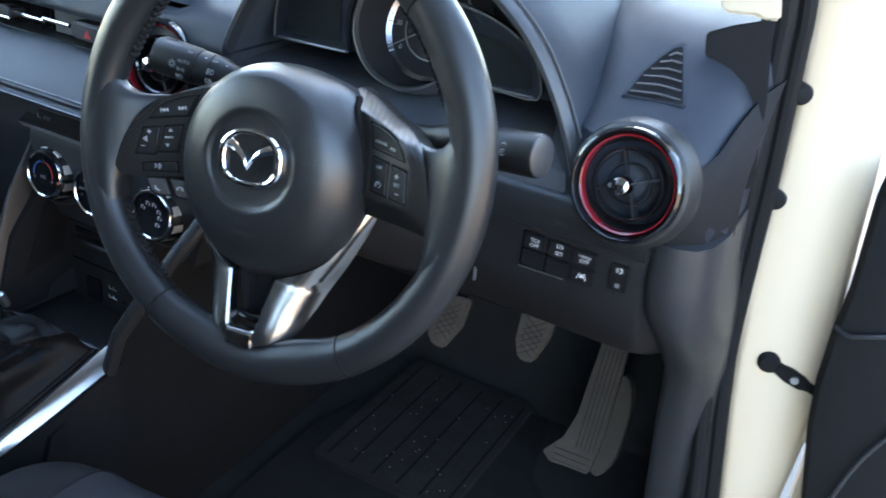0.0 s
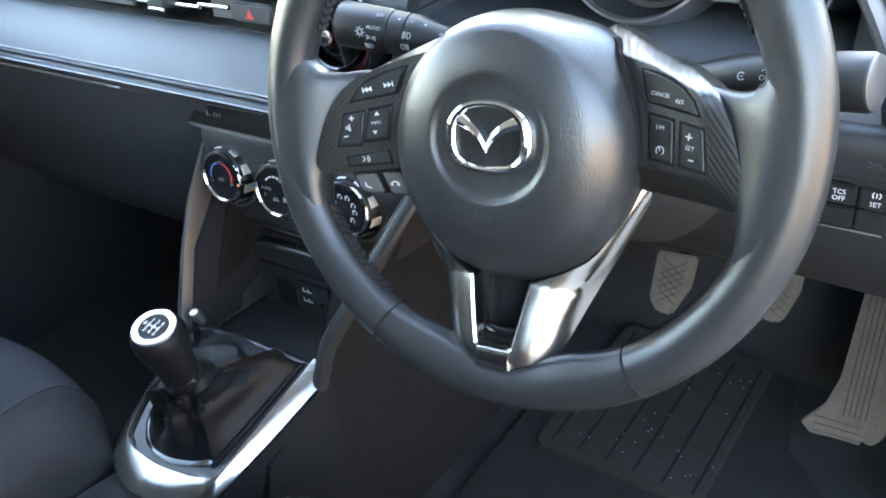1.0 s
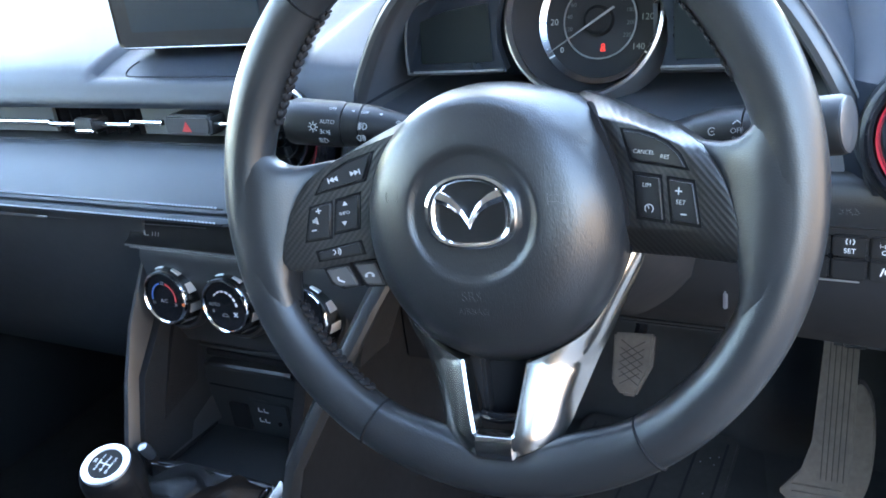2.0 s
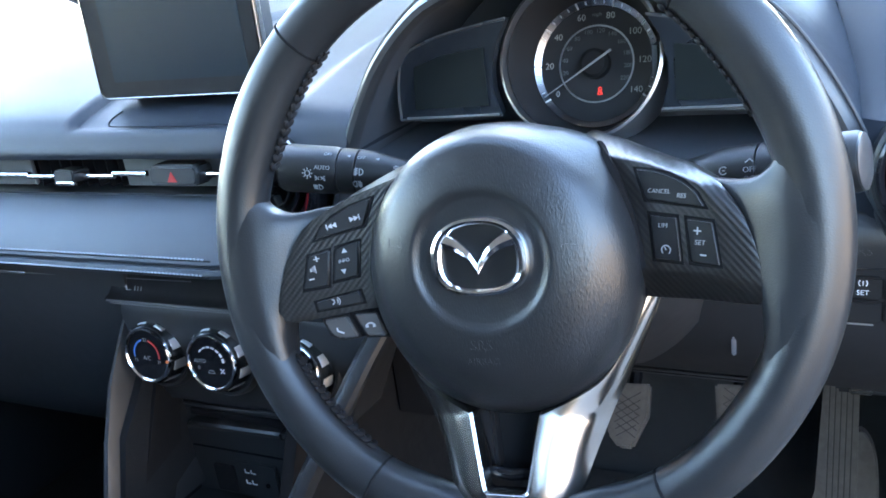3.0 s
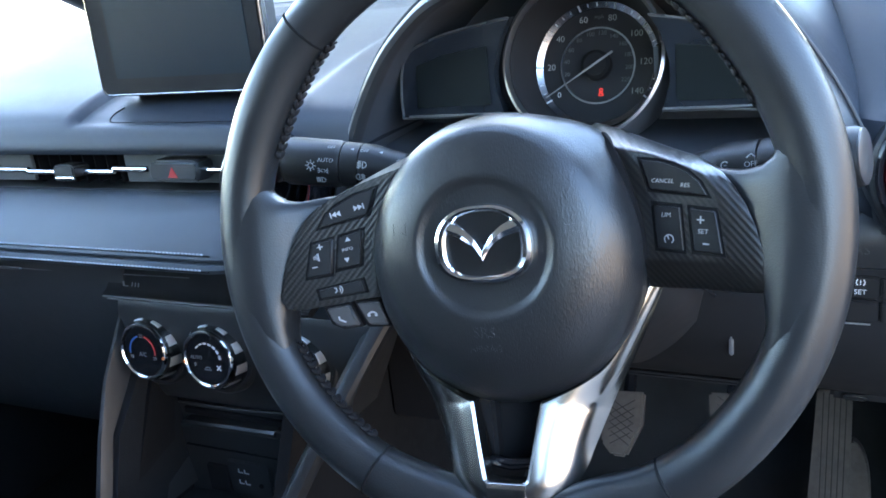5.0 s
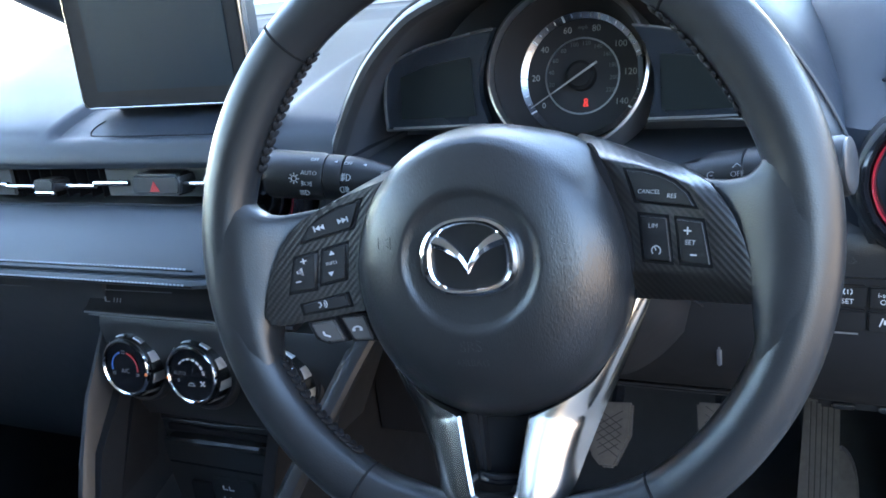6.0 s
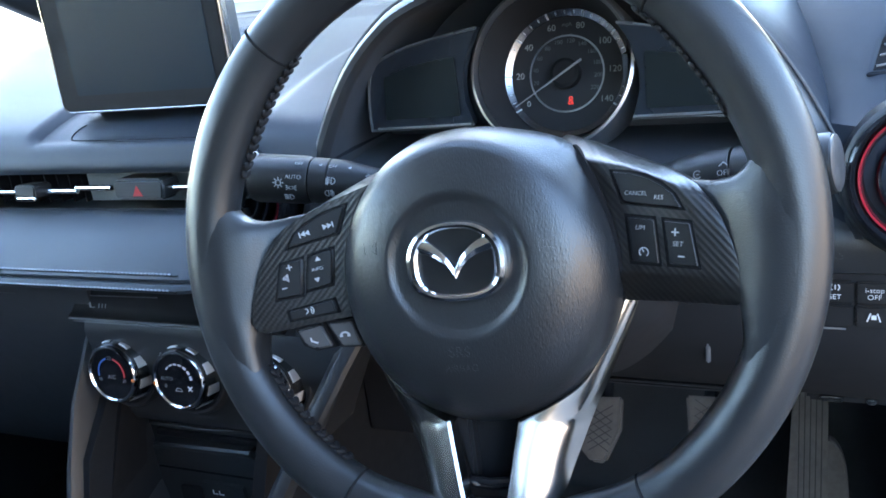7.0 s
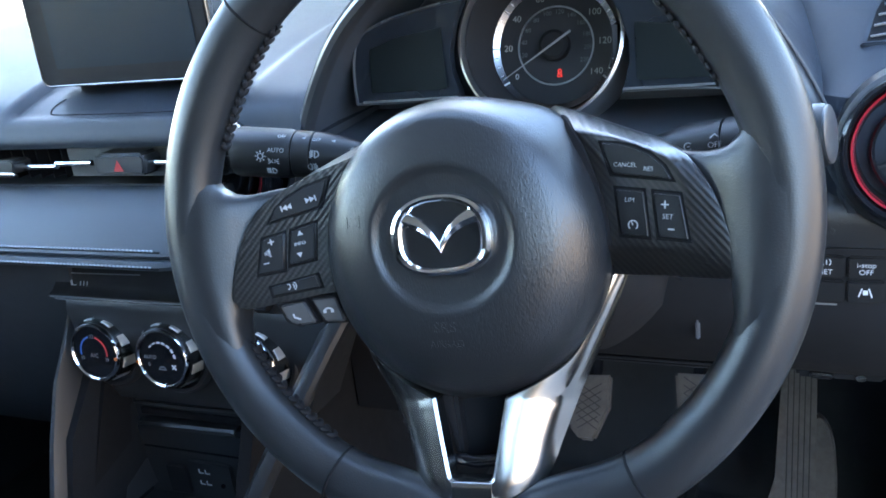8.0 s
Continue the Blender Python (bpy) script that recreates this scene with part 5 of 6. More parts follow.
def glyph(kind, s):
    """A printed symbol of about that size; None for plain words."""
    def ring(r, a0=0, a1=360, x=0.0, y=0.0):
        return flat_loop(arc(r, a0, a1, 18, x, y), 0.09 * s)
    def line(*p):
        return flat_loop(p, 0.09 * s)
    if kind == "sun":
        return joined([ring(0.26 * s)] + [line((0.36 * s * math.cos(a), 0.36 * s * math.sin(a)), (0.54 * s * math.cos(a), 0.54 * s * math.sin(a))) for a in [math.pi * k / 4 for k in range(8)]])
    if kind in ("beam", "fog", "rear_fog"):
        d = -1 if kind == "rear_fog" else 1
        out = [flat_loop([(d * 0.05 * s, -0.34 * s)] + [(d * (0.05 + 0.42 * math.cos(radians(a))) * s, 0.34 * math.sin(radians(a)) * s) for a in range(-90, 91, 15)] + [(d * 0.05 * s, -0.34 * s)], 0.09 * s)]
        slant = 0.0 if kind == "beam" else 0.10
        out += [line((d * -0.55 * s, (y - slant) * s), (d * -0.10 * s, (y + slant) * s)) for y in (-0.26, -0.09, 0.09, 0.26)]
        if kind != "beam":
            out.append(line((d * -0.32 * s, -0.42 * s), (d * -0.36 * s, 0.42 * s)))
        return joined(out)
    if kind == "side_lamps":
        out = []
        for d in (-1, 1):
            out.append(flat_loop([(d * 0.10 * s, -0.18 * s), (d * 0.36 * s, 0.0), (d * 0.10 * s, 0.18 * s)], 0.09 * s))
            out += [line((d * 0.40 * s, y * s), (d * 0.66 * s, 1.7 * y * s)) for y in (-0.16, 0.0, 0.16)]
        return joined(out)
    if kind == "arrows":
        return joined([line((d * 0.10 * s, -0.1 * s), (d * 0.35 * s, -0.1 * s), (d * 0.35 * s, -0.26 * s), (d * 0.70 * s, 0), (d * 0.35 * s, 0.26 * s), (d * 0.35 * s, 0.1 * s), (d * 0.10 * s, 0.1 * s), (d * 0.10 * s, -0.1 * s)) for d in (-1, 1)])
    if kind == "up":
        return line((-0.42 * s, -0.16 * s), (0, 0.20 * s), (0.42 * s, -0.16 * s))
    if kind == "ring":
        return joined([ring(0.36 * s, 40, 320), line((-0.1 * s, 0), (0.16 * s, 0))])
    if kind == "pointer":
        return prism([(-0.3 * s, 0), (0.25 * s, -0.22 * s), (0.25 * s, 0.22 * s)], 0, 0.0003)
    return None


def stalk(tip, root, label, r_tip, name, marks):
    t0, r0 = Vector(tip), Vector(root)
    z = (t0 - r0).normalized()
    m = basis(root, (0, -1, 0.3), z)
    ln = (t0 - r0).length
    s = thing(name, label, "stalk", m, "column stalks")
    early = 0.10 if name == "wiper_stalk" else 0.0
    part("lever", lathe([(0.0075, -0.02), (0.0080, 0.15 * ln), (r_tip * 0.58, (0.30 - early) * ln), (r_tip * 0.80, (0.44 - early) * ln), (r_tip * 0.90, (0.50 - early) * ln), (r_tip * 0.92, 0.56 * ln)], 32), BUTTON, s)
    part("collar", lathe([(r_tip * 0.86, 0.565 * ln), (r_tip * 0.92, 0.57 * ln), (r_tip * 0.94, 0.66 * ln), (r_tip * 0.9, 0.665 * ln)], 32), BUTTON, s)
    part("end_switch", lathe([(r_tip * 0.92, 0.67 * ln), (r_tip * 0.98, 0.70 * ln), (r_tip, 0.965 * ln), (r_tip * 0.95, 0.985 * ln), (0.001, 0.986 * ln)], 36), BUTTON, s, "rotary end switch")
    part("end_cap", lathe([(r_tip * 0.93, 0.984 * ln), (r_tip * 0.93, 0.994 * ln), (r_tip * 0.84, ln), (0.001, ln + 0.0005)], 36), TRIM_GREY if name == "wiper_stalk" else BUTTON, s)
    for words, size, along, turn, rad in marks:
        bmw = glyph(words, size) or lettering(words, size * 0.72)
        a = radians(turn)
        n = Vector((math.cos(a), math.sin(a), 0))
        mm = basis(Vector((0, 0, along * ln)) + n * (r_tip * rad + 0.0004), (0, 0, 1) if name == "wiper_stalk" else (0, 0, -1), n)
        part("mark", bmw, STALK_PRINT, s, m=mm)
    return s


stalk((-0.1915, 0.080, 0.9065), (-0.062, 0.105, 0.891), "black light stalk with white markings", 0.0172, "light_stalk",
      [("AUTO", 0.0058, 0.735, 6, 1.0), ("OFF", 0.0048, 0.715, 40, 1.0), ("pointer", 0.0042, 0.600, 40, 0.95), ("OFF", 0.0048, 0.535, 40, 0.90), ("pointer", 0.0042, 0.445, 40, 0.86), ("sun", 0.0072, 0.815, -8, 1.0), ("side_lamps", 0.0058, 0.745, -18, 1.0), ("beam", 0.0066, 0.760, -42, 1.0), ("fog", 0.0066, 0.535, 2, 0.90), ("rear_fog", 0.0066, 0.545, -30, 0.90), ("arrows", 0.0058, 0.33, 24, 0.66)])
stalk((0.187, 0.091, 0.9065), (0.062, 0.114, 0.888), "black wiper stalk with a pale grey end", 0.0172, "wiper_stalk",
      [("up", 0.0062, 0.545, -20, 0.92), ("OFF", 0.0064, 0.545, -2, 0.92), ("INT", 0.0058, 0.545, 16, 0.92), ("ring", 0.0062, 0.425, -4, 0.90), ("up", 0.005, 0.80, -18, 1.0), ("ring", 0.0062, 0.80, 4, 1.0)])

whole("key_plate", box(0.0035, 0.003, 0.026, 0.001, (0.102, 0.1855, 0.742)), DULL_SILVER, "small bright metal key plate below the dashboard", "plate")

# ---- steering wheel ----
wheel = thing("steering_wheel", "leather steering wheel with silver lower spoke, turned slightly", "steering wheel", WHEEL)
R0 = 0.1670
N = 144
def rim_section(deg):
    """Centre radius, half width and half depth of the rim; fuller at the thumb rests and beside the foot."""
    swell = sum(math.exp(-(((deg - c) / 15) ** 2)) for c in (30.0, 150.0))
    heel = sum(math.exp(-(((deg - c) / 9.5) ** 2)) for c in (252.0, 288.0))
    return R0 - 0.0010 * swell - 0.0018 * heel, 0.0163 + 0.0012 * swell + 0.0018 * heel, 0.0156 + 0.0008 * swell


rings = []
for k in range(N):
    a = 2 * math.pi * k / N
    rc, hw, hd = rim_section(math.degrees(a))
    rings.append([Vector(((rc + hw * math.cos(b)) * math.cos(a), (rc + hw * math.cos(b)) * math.sin(a), hd * math.sin(b))) for b in [2 * math.pi * j / 20 for j in range(20)]])
rim = loft(rings + [rings[0]], True, False)
bmesh.ops.remove_doubles(rim, verts=rim.verts, dist=1e-6)
part("rim", rim, LEATHER, wheel, "black leather rim")
for a in (132, 47, -121.5, -58):
    c = Vector((R0 * math.cos(radians(a)), R0 * math.sin(radians(a)), 0))
    d = Vector((math.cos(radians(a)), math.sin(radians(a)), 0))
    part("seam", tube([c + 0.0164 * math.cos(b) * d + Vector((0, 0, 0.0157 * math.sin(b))) for b in [2 * math.pi * j / 32 for j in range(32)]], 0.0009, 6, True), VOID, wheel)
# laced seam along the inner rim: leather drawn up in small puckers between dark stitches
SPANS = ((130, 158), (22, 47), (232, 206))
puckers, lace = [], []
for a0, a1 in SPANS:
    line = []
    n = 13
    for k in range(n + 1):
        deg = a0 + (a1 - a0) * k / n
        a = radians(deg)
        rc, hw, hd = rim_section(deg)
        tilt = radians(178 if a0 < 90 else 190)
        c = Vector(((rc + hw * math.cos(tilt)) * math.cos(a), (rc + hw * math.cos(tilt)) * math.sin(a), hd * math.sin(tilt)))
        line.append(c)
        place = Matrix.Translation(c) @ Matrix.Rotation(a, 4, "Z") @ Matrix.Rotation(radians(180) - tilt, 4, "Y")
        lace += [box(0.0014, 0.0011, 0.0050, 0.0004, (-0.0004, 0, 0.0022 * sgn), 1, place @ Matrix.Rotation(radians(30 * sgn), 4, "X")) for sgn in (1, -1)]
        for sgn in (1, -1):
            bump = bmesh.new()
            bmesh.ops.create_uvsphere(bump, u_segments=10, v_segments=8, radius=1, matrix=place @ Matrix.Translation((-0.0004, 0.0031, 0.0030 * sgn)) @ Matrix.Rotation(radians(24 * sgn), 4, "X") @ Matrix.Diagonal((0.0012, 0.0023, 0.0042, 1)))
            puckers.append(bump)
    part("seam", tube(line, 0.0008, 6), VOID, wheel)
tagged(part("puckered_edge", joined(puckers), MATTE, wheel, "puckered leather along the seam"), kind="stuff")
tagged(part("stitching", joined(lace), DARK_THREAD, wheel, "dark thread stitching along the inner rim"), kind="stuff")

# airbag cover: deep flank sloping to a smaller face, with a dish for the badge
PAD = [(0.0795, 0.0830, -0.036, -0.0185), (0.0805, 0.0840, -0.024, -0.0185), (0.0804, 0.0838, -0.016, -0.0184), (0.0797, 0.0830, -0.009, -0.0180), (0.0780, 0.0812, -0.002, -0.0170), (0.0752, 0.0782, 0.0040, -0.0154), (0.0716, 0.0748, 0.0088, -0.0138), (0.0676, 0.0712, 0.0128, -0.0122), (0.0640, 0.0682, 0.0157, -0.0108), (0.0608, 0.0652, 0.0178, -0.0099), (0.0575, 0.0622, 0.0193, -0.0093), (0.0520, 0.0560, 0.0210, -0.0090), (0.0460, 0.0480, 0.0224, -0.0088), (0.0412, 0.0412, 0.0233, -0.0087), (0.0394, 0.0386, 0.0233, -0.0087), (0.0380, 0.0368, 0.0226, -0.0087), (0.0366, 0.0354, 0.0216, -0.0087), (0.0345, 0.0334, 0.0211, -0.0087), (0.020, 0.020, 0.0208, -0.0080), (0.001, 0.001, 0.0207, -0.0075)]
PU = -0.0010


def pad_ring(a, b, w, cv):
    """One ring of the cover; its shoulders reach out towards the spokes, behind."""
    deep = min(1, max(0, (0.004 - w) / 0.022))
    ring = []
    for k in range(128):
        t = 2 * math.pi * k / 128
        d = math.degrees(t)
        out = 1 + deep * (0.085 * math.exp(-(((d - 47) / 17) ** 2)) + 0.02 * math.exp(-(((d - 133) / 17) ** 2)))
        ring.append(Vector((PU + a * out * math.cos(t), cv + b * out * math.sin(t), w)))
    return ring


for a0, a1 in ((-15, 52), (128, 205)):
    gap = []
    for deg in range(a0, a1 + 1, 4):
        k = round(deg / 360 * 128) % 128
        p = pad_ring(*PAD[2])[k]
        out = Vector((p.x, p.y + 0.018, 0)).normalized()
        h = 0.0078 - 0.014 * max(0, 1 - min(deg - a0, a1 - deg) / 14)
        gap.append([p - out * 0.004 + Vector((0, 0, -0.012)), p - out * 0.004 + Vector((0, 0, h)), p + out * 0.0013 + Vector((0, 0, h - 0.0004)), p + out * 0.0013 + Vector((0, 0, -0.012))])
    part("cover_gap", loft(gap), VOID, wheel)
part("airbag_cover", loft([pad_ring(*row) for row in PAD]), PAD_GRAIN, wheel, "grained round airbag cover", sharp=50)
BX, BY = -0.0008, -0.0070


def oval(a, b, power, z):
    return [Vector((BX + a * math.copysign(abs(math.cos(t)) ** power, math.cos(t)), BY + b * math.copysign(abs(math.sin(t)) ** power, math.sin(t)) - 0.0008 * math.cos(2 * t), z)) for t in [2 * math.pi * k / 96 for k in range(96)]]


emb = part("badge", loft([oval(0.0282, 0.0216, 0.82, 0.0205), oval(0.0282, 0.0216, 0.82, 0.0232), oval(0.0272, 0.0207, 0.82, 0.0248), oval(0.0252, 0.0193, 0.82, 0.0256), oval(0.0228, 0.0181, 0.80, 0.0250), oval(0.0214, 0.0173, 0.78, 0.0238), oval(0.0210, 0.0170, 0.78, 0.0205)], True, False), BADGE, wheel, "chrome oval badge", sharp=14)
wings = []
for sx in (-1, 1):
    top = smooth_poly([(0.0205, 0.0076, 0), (0.0160, 0.0058, 0), (0.0112, 0.0034, 0), (0.0050, -0.0022, 0), (0.0, -0.0100, 0)], 6, False)
    bot = smooth_poly([(0.0215, -0.0008, 0), (0.0165, -0.0020, 0), (0.0110, -0.0040, 0), (0.0050, -0.0085, 0), (0.0, -0.0158, 0)], 6, False)
    rings = []
    for q, (a, b2) in enumerate(zip(top, bot)):
        c = a * 0.42 + b2 * 0.58
        h = 0.0236 + 0.0022 * min(1, q / 14)
        rings.append([Vector((BX + sx * p.x, p.y, z)) for p, z in ((a, 0.0205), (a, h - 0.0012), (a * 0.88 + c * 0.12, h - 0.0004), (c, h + 0.0010), (b2 * 0.88 + c * 0.12, h - 0.0008), (b2, h - 0.0016), (b2, 0.0205))])
    wings.append(loft(rings))
part("badge_plate", loft([oval(0.0214, 0.0174, 0.78, 0.0204), oval(0.0214, 0.0174, 0.78, 0.0213)]), BUTTON, emb)
part("wing", joined(wings), BADGE, emb, "chrome wing shape", sharp=12)


def on_cover(bm, x, y):
    """Lays a flat mark on the airbag cover."""
    for v in bm.verts:
        u, w = v.co.x + x, v.co.y + y
        for (a0, b0, w0, c0), (a1, b1, w1, c1) in zip(PAD, PAD[1:]):
            d0 = math.hypot((u - PU) / a0, (w - c0) / b0) - 1
            d1 = math.hypot((u - PU) / a1, (w - c1) / b1) - 1
            if d0 <= 0 <= d1:
                v.co = Vector((u, w, w0 + (w1 - w0) * d0 / (d0 - d1 - 1e-9) + v.co.z))
                break
    return bm


for sx in (-1, 1):
    part("horn_mark", on_cover(joined([flat_loop([(-0.0042, -0.003), (-0.0042, 0.003)], 0.0006), flat_loop([(-0.004, 0.0018), (0.0015, 0.0018)], 0.0005), flat_loop([(0.0015, 0.0018), (0.004, 0.0032)], 0.0005), flat_loop([(0.004, 0.0034), (0.004, -0.0034)], 0.0005), flat_loop([(0.004, -0.0032), (0.0015, -0.0018)], 0.0005), flat_loop([(0.0015, -0.0018), (-0.004, -0.0018)], 0.0005)]), -0.0008 + sx * 0.0495, 0.0015 - 0.002 * sx), EMBOSS, wheel)
part("airbag_mark", on_cover(joined([lettering("SRS", 0.0085, 0.0004), at2(lettering("AIRBAG", 0.0055, 0.0004), 0, -0.009)]), -0.004, -0.0550), EMBOSS, wheel)


def rise(bm, depth=0.35):
    """The spokes slope up from the airbag cover to the rim."""
    for v in bm.verts:
        v.co.z += -0.0025 + depth * (abs(v.co.x) - 0.1)
    return bm


# side spokes: leather root at the rim, woven trim, buttons
# edge and crease of the trim (two points each) and how far the edge lies behind the crease
TRIM_RIGHT = [(0.0440, 0.0535, 0.047, 0.0440, 0.022), (0.0500, 0.0562, 0.0604, 0.0413, 0.022), (0.0633, 0.0513, 0.0741, 0.0374, 0.022), (0.0797, 0.0436, 0.086, 0.0345, 0.022), (0.0945, 0.037, 0.098, 0.0297, 0.022),
              (0.1064, 0.0323, 0.1066, 0.0253, 0.019), (0.1153, 0.0266, 0.112, 0.022, 0.014), (0.1216, 0.022, 0.1147, 0.019, 0.009), (0.1274, 0.0146, 0.1164, 0.0158, 0.006), (0.1327, 0.0048, 0.1181, 0.0108, 0.0045),
              (0.1366, -0.006, 0.1201, 0.0022, 0.0045), (0.1394, -0.0178, 0.1214, -0.0078, 0.0045), (0.1408, -0.0296, 0.1223, -0.0163, 0.005), (0.1401, -0.0368, 0.1217, -0.0203, 0.006), (0.137, -0.0394, 0.1185, -0.0223, 0.009),
              (0.1257, -0.0393, 0.1136, -0.0223, 0.012), (0.11, -0.0382, 0.1001, -0.0221, 0.012), (0.0755, -0.0374, 0.0803, -0.0209, 0.012), (0.0633, -0.037, 0.0673, -0.0202, 0.012), (0.040, 0.010, 0.050, 0.010, 0.012)]
TRIM_LEFT = [(0.030, 0.0505), (0.052, 0.0435), (0.0718, 0.0372), (0.090, 0.0310), (0.1058, 0.0240), (0.1144, 0.0190), (0.1214, 0.0130), (0.1282, 0.0030), (0.1342, -0.0105), (0.1382, -0.0240), (0.1400, -0.0343), (0.1392, -0.0405), (0.1348, -0.0435), (0.1248, -0.0427), (0.1115, -0.0410), (0.080, -0.0372), (0.066, 0.0)]
for s in (-1, 1):
    P = lambda pts: [(s * x, y) for x, y in pts]
    rings = []
    for r, vt, vb, wt, wb in ((0.1690, 0.062, -0.100, 0.0154, -0.008), (0.1655, 0.056, -0.095, 0.01575, -0.010), (0.1600, 0.0480, -0.088, 0.0152, -0.012), (0.1545, 0.0375, -0.074, 0.0142, -0.013), (0.1490, 0.0298, -0.0555, 0.0118, -0.015), (0.1425, 0.0250, -0.0395, 0.0082, -0.018), (0.1375, 0.0238, -0.0375, 0.0050, -0.019), (0.1315, 0.0232, -0.0365, 0.0000, -0.020), (0.124, 0.0240, -0.036, -0.005, -0.022), (0.117, 0.0250, -0.035, -0.010, -0.025), (0.105, 0.0260, -0.034, -0.016, -0.028)):
        ring = []
        for q in range(40):
            a = 2 * math.pi * q / 40
            ex = 0.5 + 0.4 * min(1, max(0, (r - 0.1425) / 0.022))
            cx, sx = math.copysign(abs(math.cos(a)) ** ex, math.cos(a)), math.copysign(abs(math.sin(a)) ** ex, math.sin(a))
            v = (vt + vb) / 2 + (vt - vb) / 2 * cx
            ring.append(Vector((s * math.sqrt(r * r - v * v * min(1, max(0, (r - 0.12) / 0.03))), v, (wt + wb) / 2 + (wt - wb) / 2 * sx)))
        rings.append(ring)
    part("spoke_root", loft(rings), LEATHER, wheel, "leather covered spoke end", sharp=60)
    if s > 0:
        rings = [[Vector((ox, oy, -0.036)) for ox, oy, cx, cy, d in TRIM_RIGHT]]
        for f, g in ((0.0, 1.0), (0.03, 0.95), (0.25, 0.70), (0.55, 0.385), (0.80, 0.135), (0.92, 0.04), (1.0, 0.004), (1.06, 0.0)):
            rings.append([Vector((ox + f * (cx - ox), oy + f * (cy - oy), -d * g)) for ox, oy, cx, cy, d in TRIM_RIGHT])
        body = loft(rings)
    else:
        body = prism(P(TRIM_LEFT), -0.034, 0.0, 0.0032, 4)
        for v in body.verts:
            if v.co.z < -0.02 and v.co.y > 0.012:
                v.co.y += float(np.interp(abs(v.co.x), (0.035, 0.052, 0.072, 0.086, 0.106, 0.122), (0.0, 0.0085, 0.0095, 0.0080, 0.0045, 0.0020)))
    part("spoke_trim", rise(body), CARBON if s > 0 else CARBON_LEFT, wheel, "woven-look black spoke trim", sharp=50)
    part("spoke_back", rise(prism(P([(0.05, 0.030), (0.09, 0.02), (0.15, 0.0), (0.155, -0.030), (0.08, -0.032)]), -0.045, -0.032, 0.006)), HARD, wheel)


def button(poly, mat=None, marks=(), top=0.0014, turn=0.0, wt=0.0012):
    cx, cy = sum(p[0] for p in poly) / len(poly), sum(p[1] for p in poly) / len(poly)
    shrunk = []
    for x, y in poly:
        d = Vector((x - cx, y - cy))
        d.length -= 0.0006
        shrunk.append((cx + d.x, cy + d.y))
    grown = []
    for x, y in poly:
        d = Vector((x - cx, y - cy))
        d.length += 0.0005
        grown.append((cx + d.x, cy + d.y))
    b = part("button", rise(prism(shrunk, -0.012, top, wt, 3)), mat or BUTTON, wheel)
    part("button_gap", rise(prism(grown, -0.010, top - 0.0012)), VOID, b)
    for bm2, x, y in marks:
        bm2.transform(Matrix.Translation((x, y, top + 0.0001)) @ Matrix.Rotation(radians(turn), 4, "Z") @ Matrix.Scale(0.74, 4))
        part("mark", rise(bm2), BUTTON_PRINT, b)
    return b


def tri(w, h):
    return prism([(-w, -h), (w, -h), (0, h)], 0, 0.0003)


def skip(sgn):
    return joined([prism([(sgn * 0.0, -0.0022), (sgn * 0.0, 0.0022), (sgn * 0.0036, 0)], 0, 0.0003), prism([(sgn * -0.0034, -0.0022), (sgn * -0.0034, 0.0022), (sgn * 0.0, 0)], 0, 0.0003), box(0.0008, 0.0046, 0.0003, 0, (sgn * 0.0042, 0, 0.00015))])


button([(0.0780, 0.0338), (0.0890, 0.0320), (0.0975, 0.0293), (0.1052, 0.0250), (0.1117, 0.0187), (0.1160, 0.0098), (0.0830, 0.0153)], marks=[(lettering("CANCEL", 0.0043, shear=0.1), 0.0912, 0.0202), (lettering("RES", 0.0043, shear=0.1), 0.1030, 0.0172)], turn=-6)
button([(0.0842, 0.0098), (0.1006, 0.0073), (0.1016, -0.0180), (0.0852, -0.0160)], marks=[(lettering("LIM", 0.0046, shear=0.1), 0.0921, 0.0024), (joined([flat_loop(arc(0.0032, -50, 230, 16), 0.0007), flat_loop([(0, 0), (-0.0012, 0.0024)], 0.0007)]), 0.0930, -0.0104)], turn=-6)
button([(0.1037, 0.0068), (0.1187, 0.0043), (0.1214, -0.0200), (0.1047, -0.0180)], marks=[(joined([box(0.0052, 0.0009, 0.0003), box(0.0009, 0.0052, 0.0003)]), 0.1101, -0.0009), (lettering("SET", 0.0048, shear=0.1), 0.1109, -0.0070), (box(0.0044, 0.0010, 0.0003), 0.1122, -0.0133)], turn=-6)
button([(-0.1091, 0.0150), (-0.1020, 0.0205), (-0.0926, 0.0255), (-0.0770, 0.0302), (-0.0834, 0.0120), (-0.1149, 0.0050)], marks=[(skip(-1), -0.1020, 0.0142), (skip(1), -0.0891, 0.0175)], turn=12)
button([(-0.1186, -0.0023), (-0.1045, 0.0009), (-0.1067, -0.0227), (-0.1232, -0.0244)], marks=[(joined([box(0.0046, 0.0009, 0.0003), box(0.0009, 0.0046, 0.0003)]), -0.1129, -0.0049), (joined([flat_loop([(-0.0022, -0.001), (-0.0008, -0.001), (0.0016, -0.0032), (0.0016, 0.0032), (-0.0008, 0.001), (-0.0022, 0.001), (-0.0022, -0.001)], 0.0006)]), -0.1151, -0.0112), (box(0.0040, 0.0010, 0.0003), -0.1166, -0.0170)], turn=8)
button([(-0.1025, 0.0014), (-0.0869, 0.0052), (-0.0892, -0.0179), (-0.1055, -0.0207)], marks=[(tri(0.0021, 0.0018), -0.0965, -0.0011), (lettering("INFO", 0.0038), -0.0971, -0.0073), (prism([(-0.0021, 0.0018), (0, -0.0018), (0.0021, 0.0018)], 0, 0.0003), -0.0977, -0.0138)], turn=8)
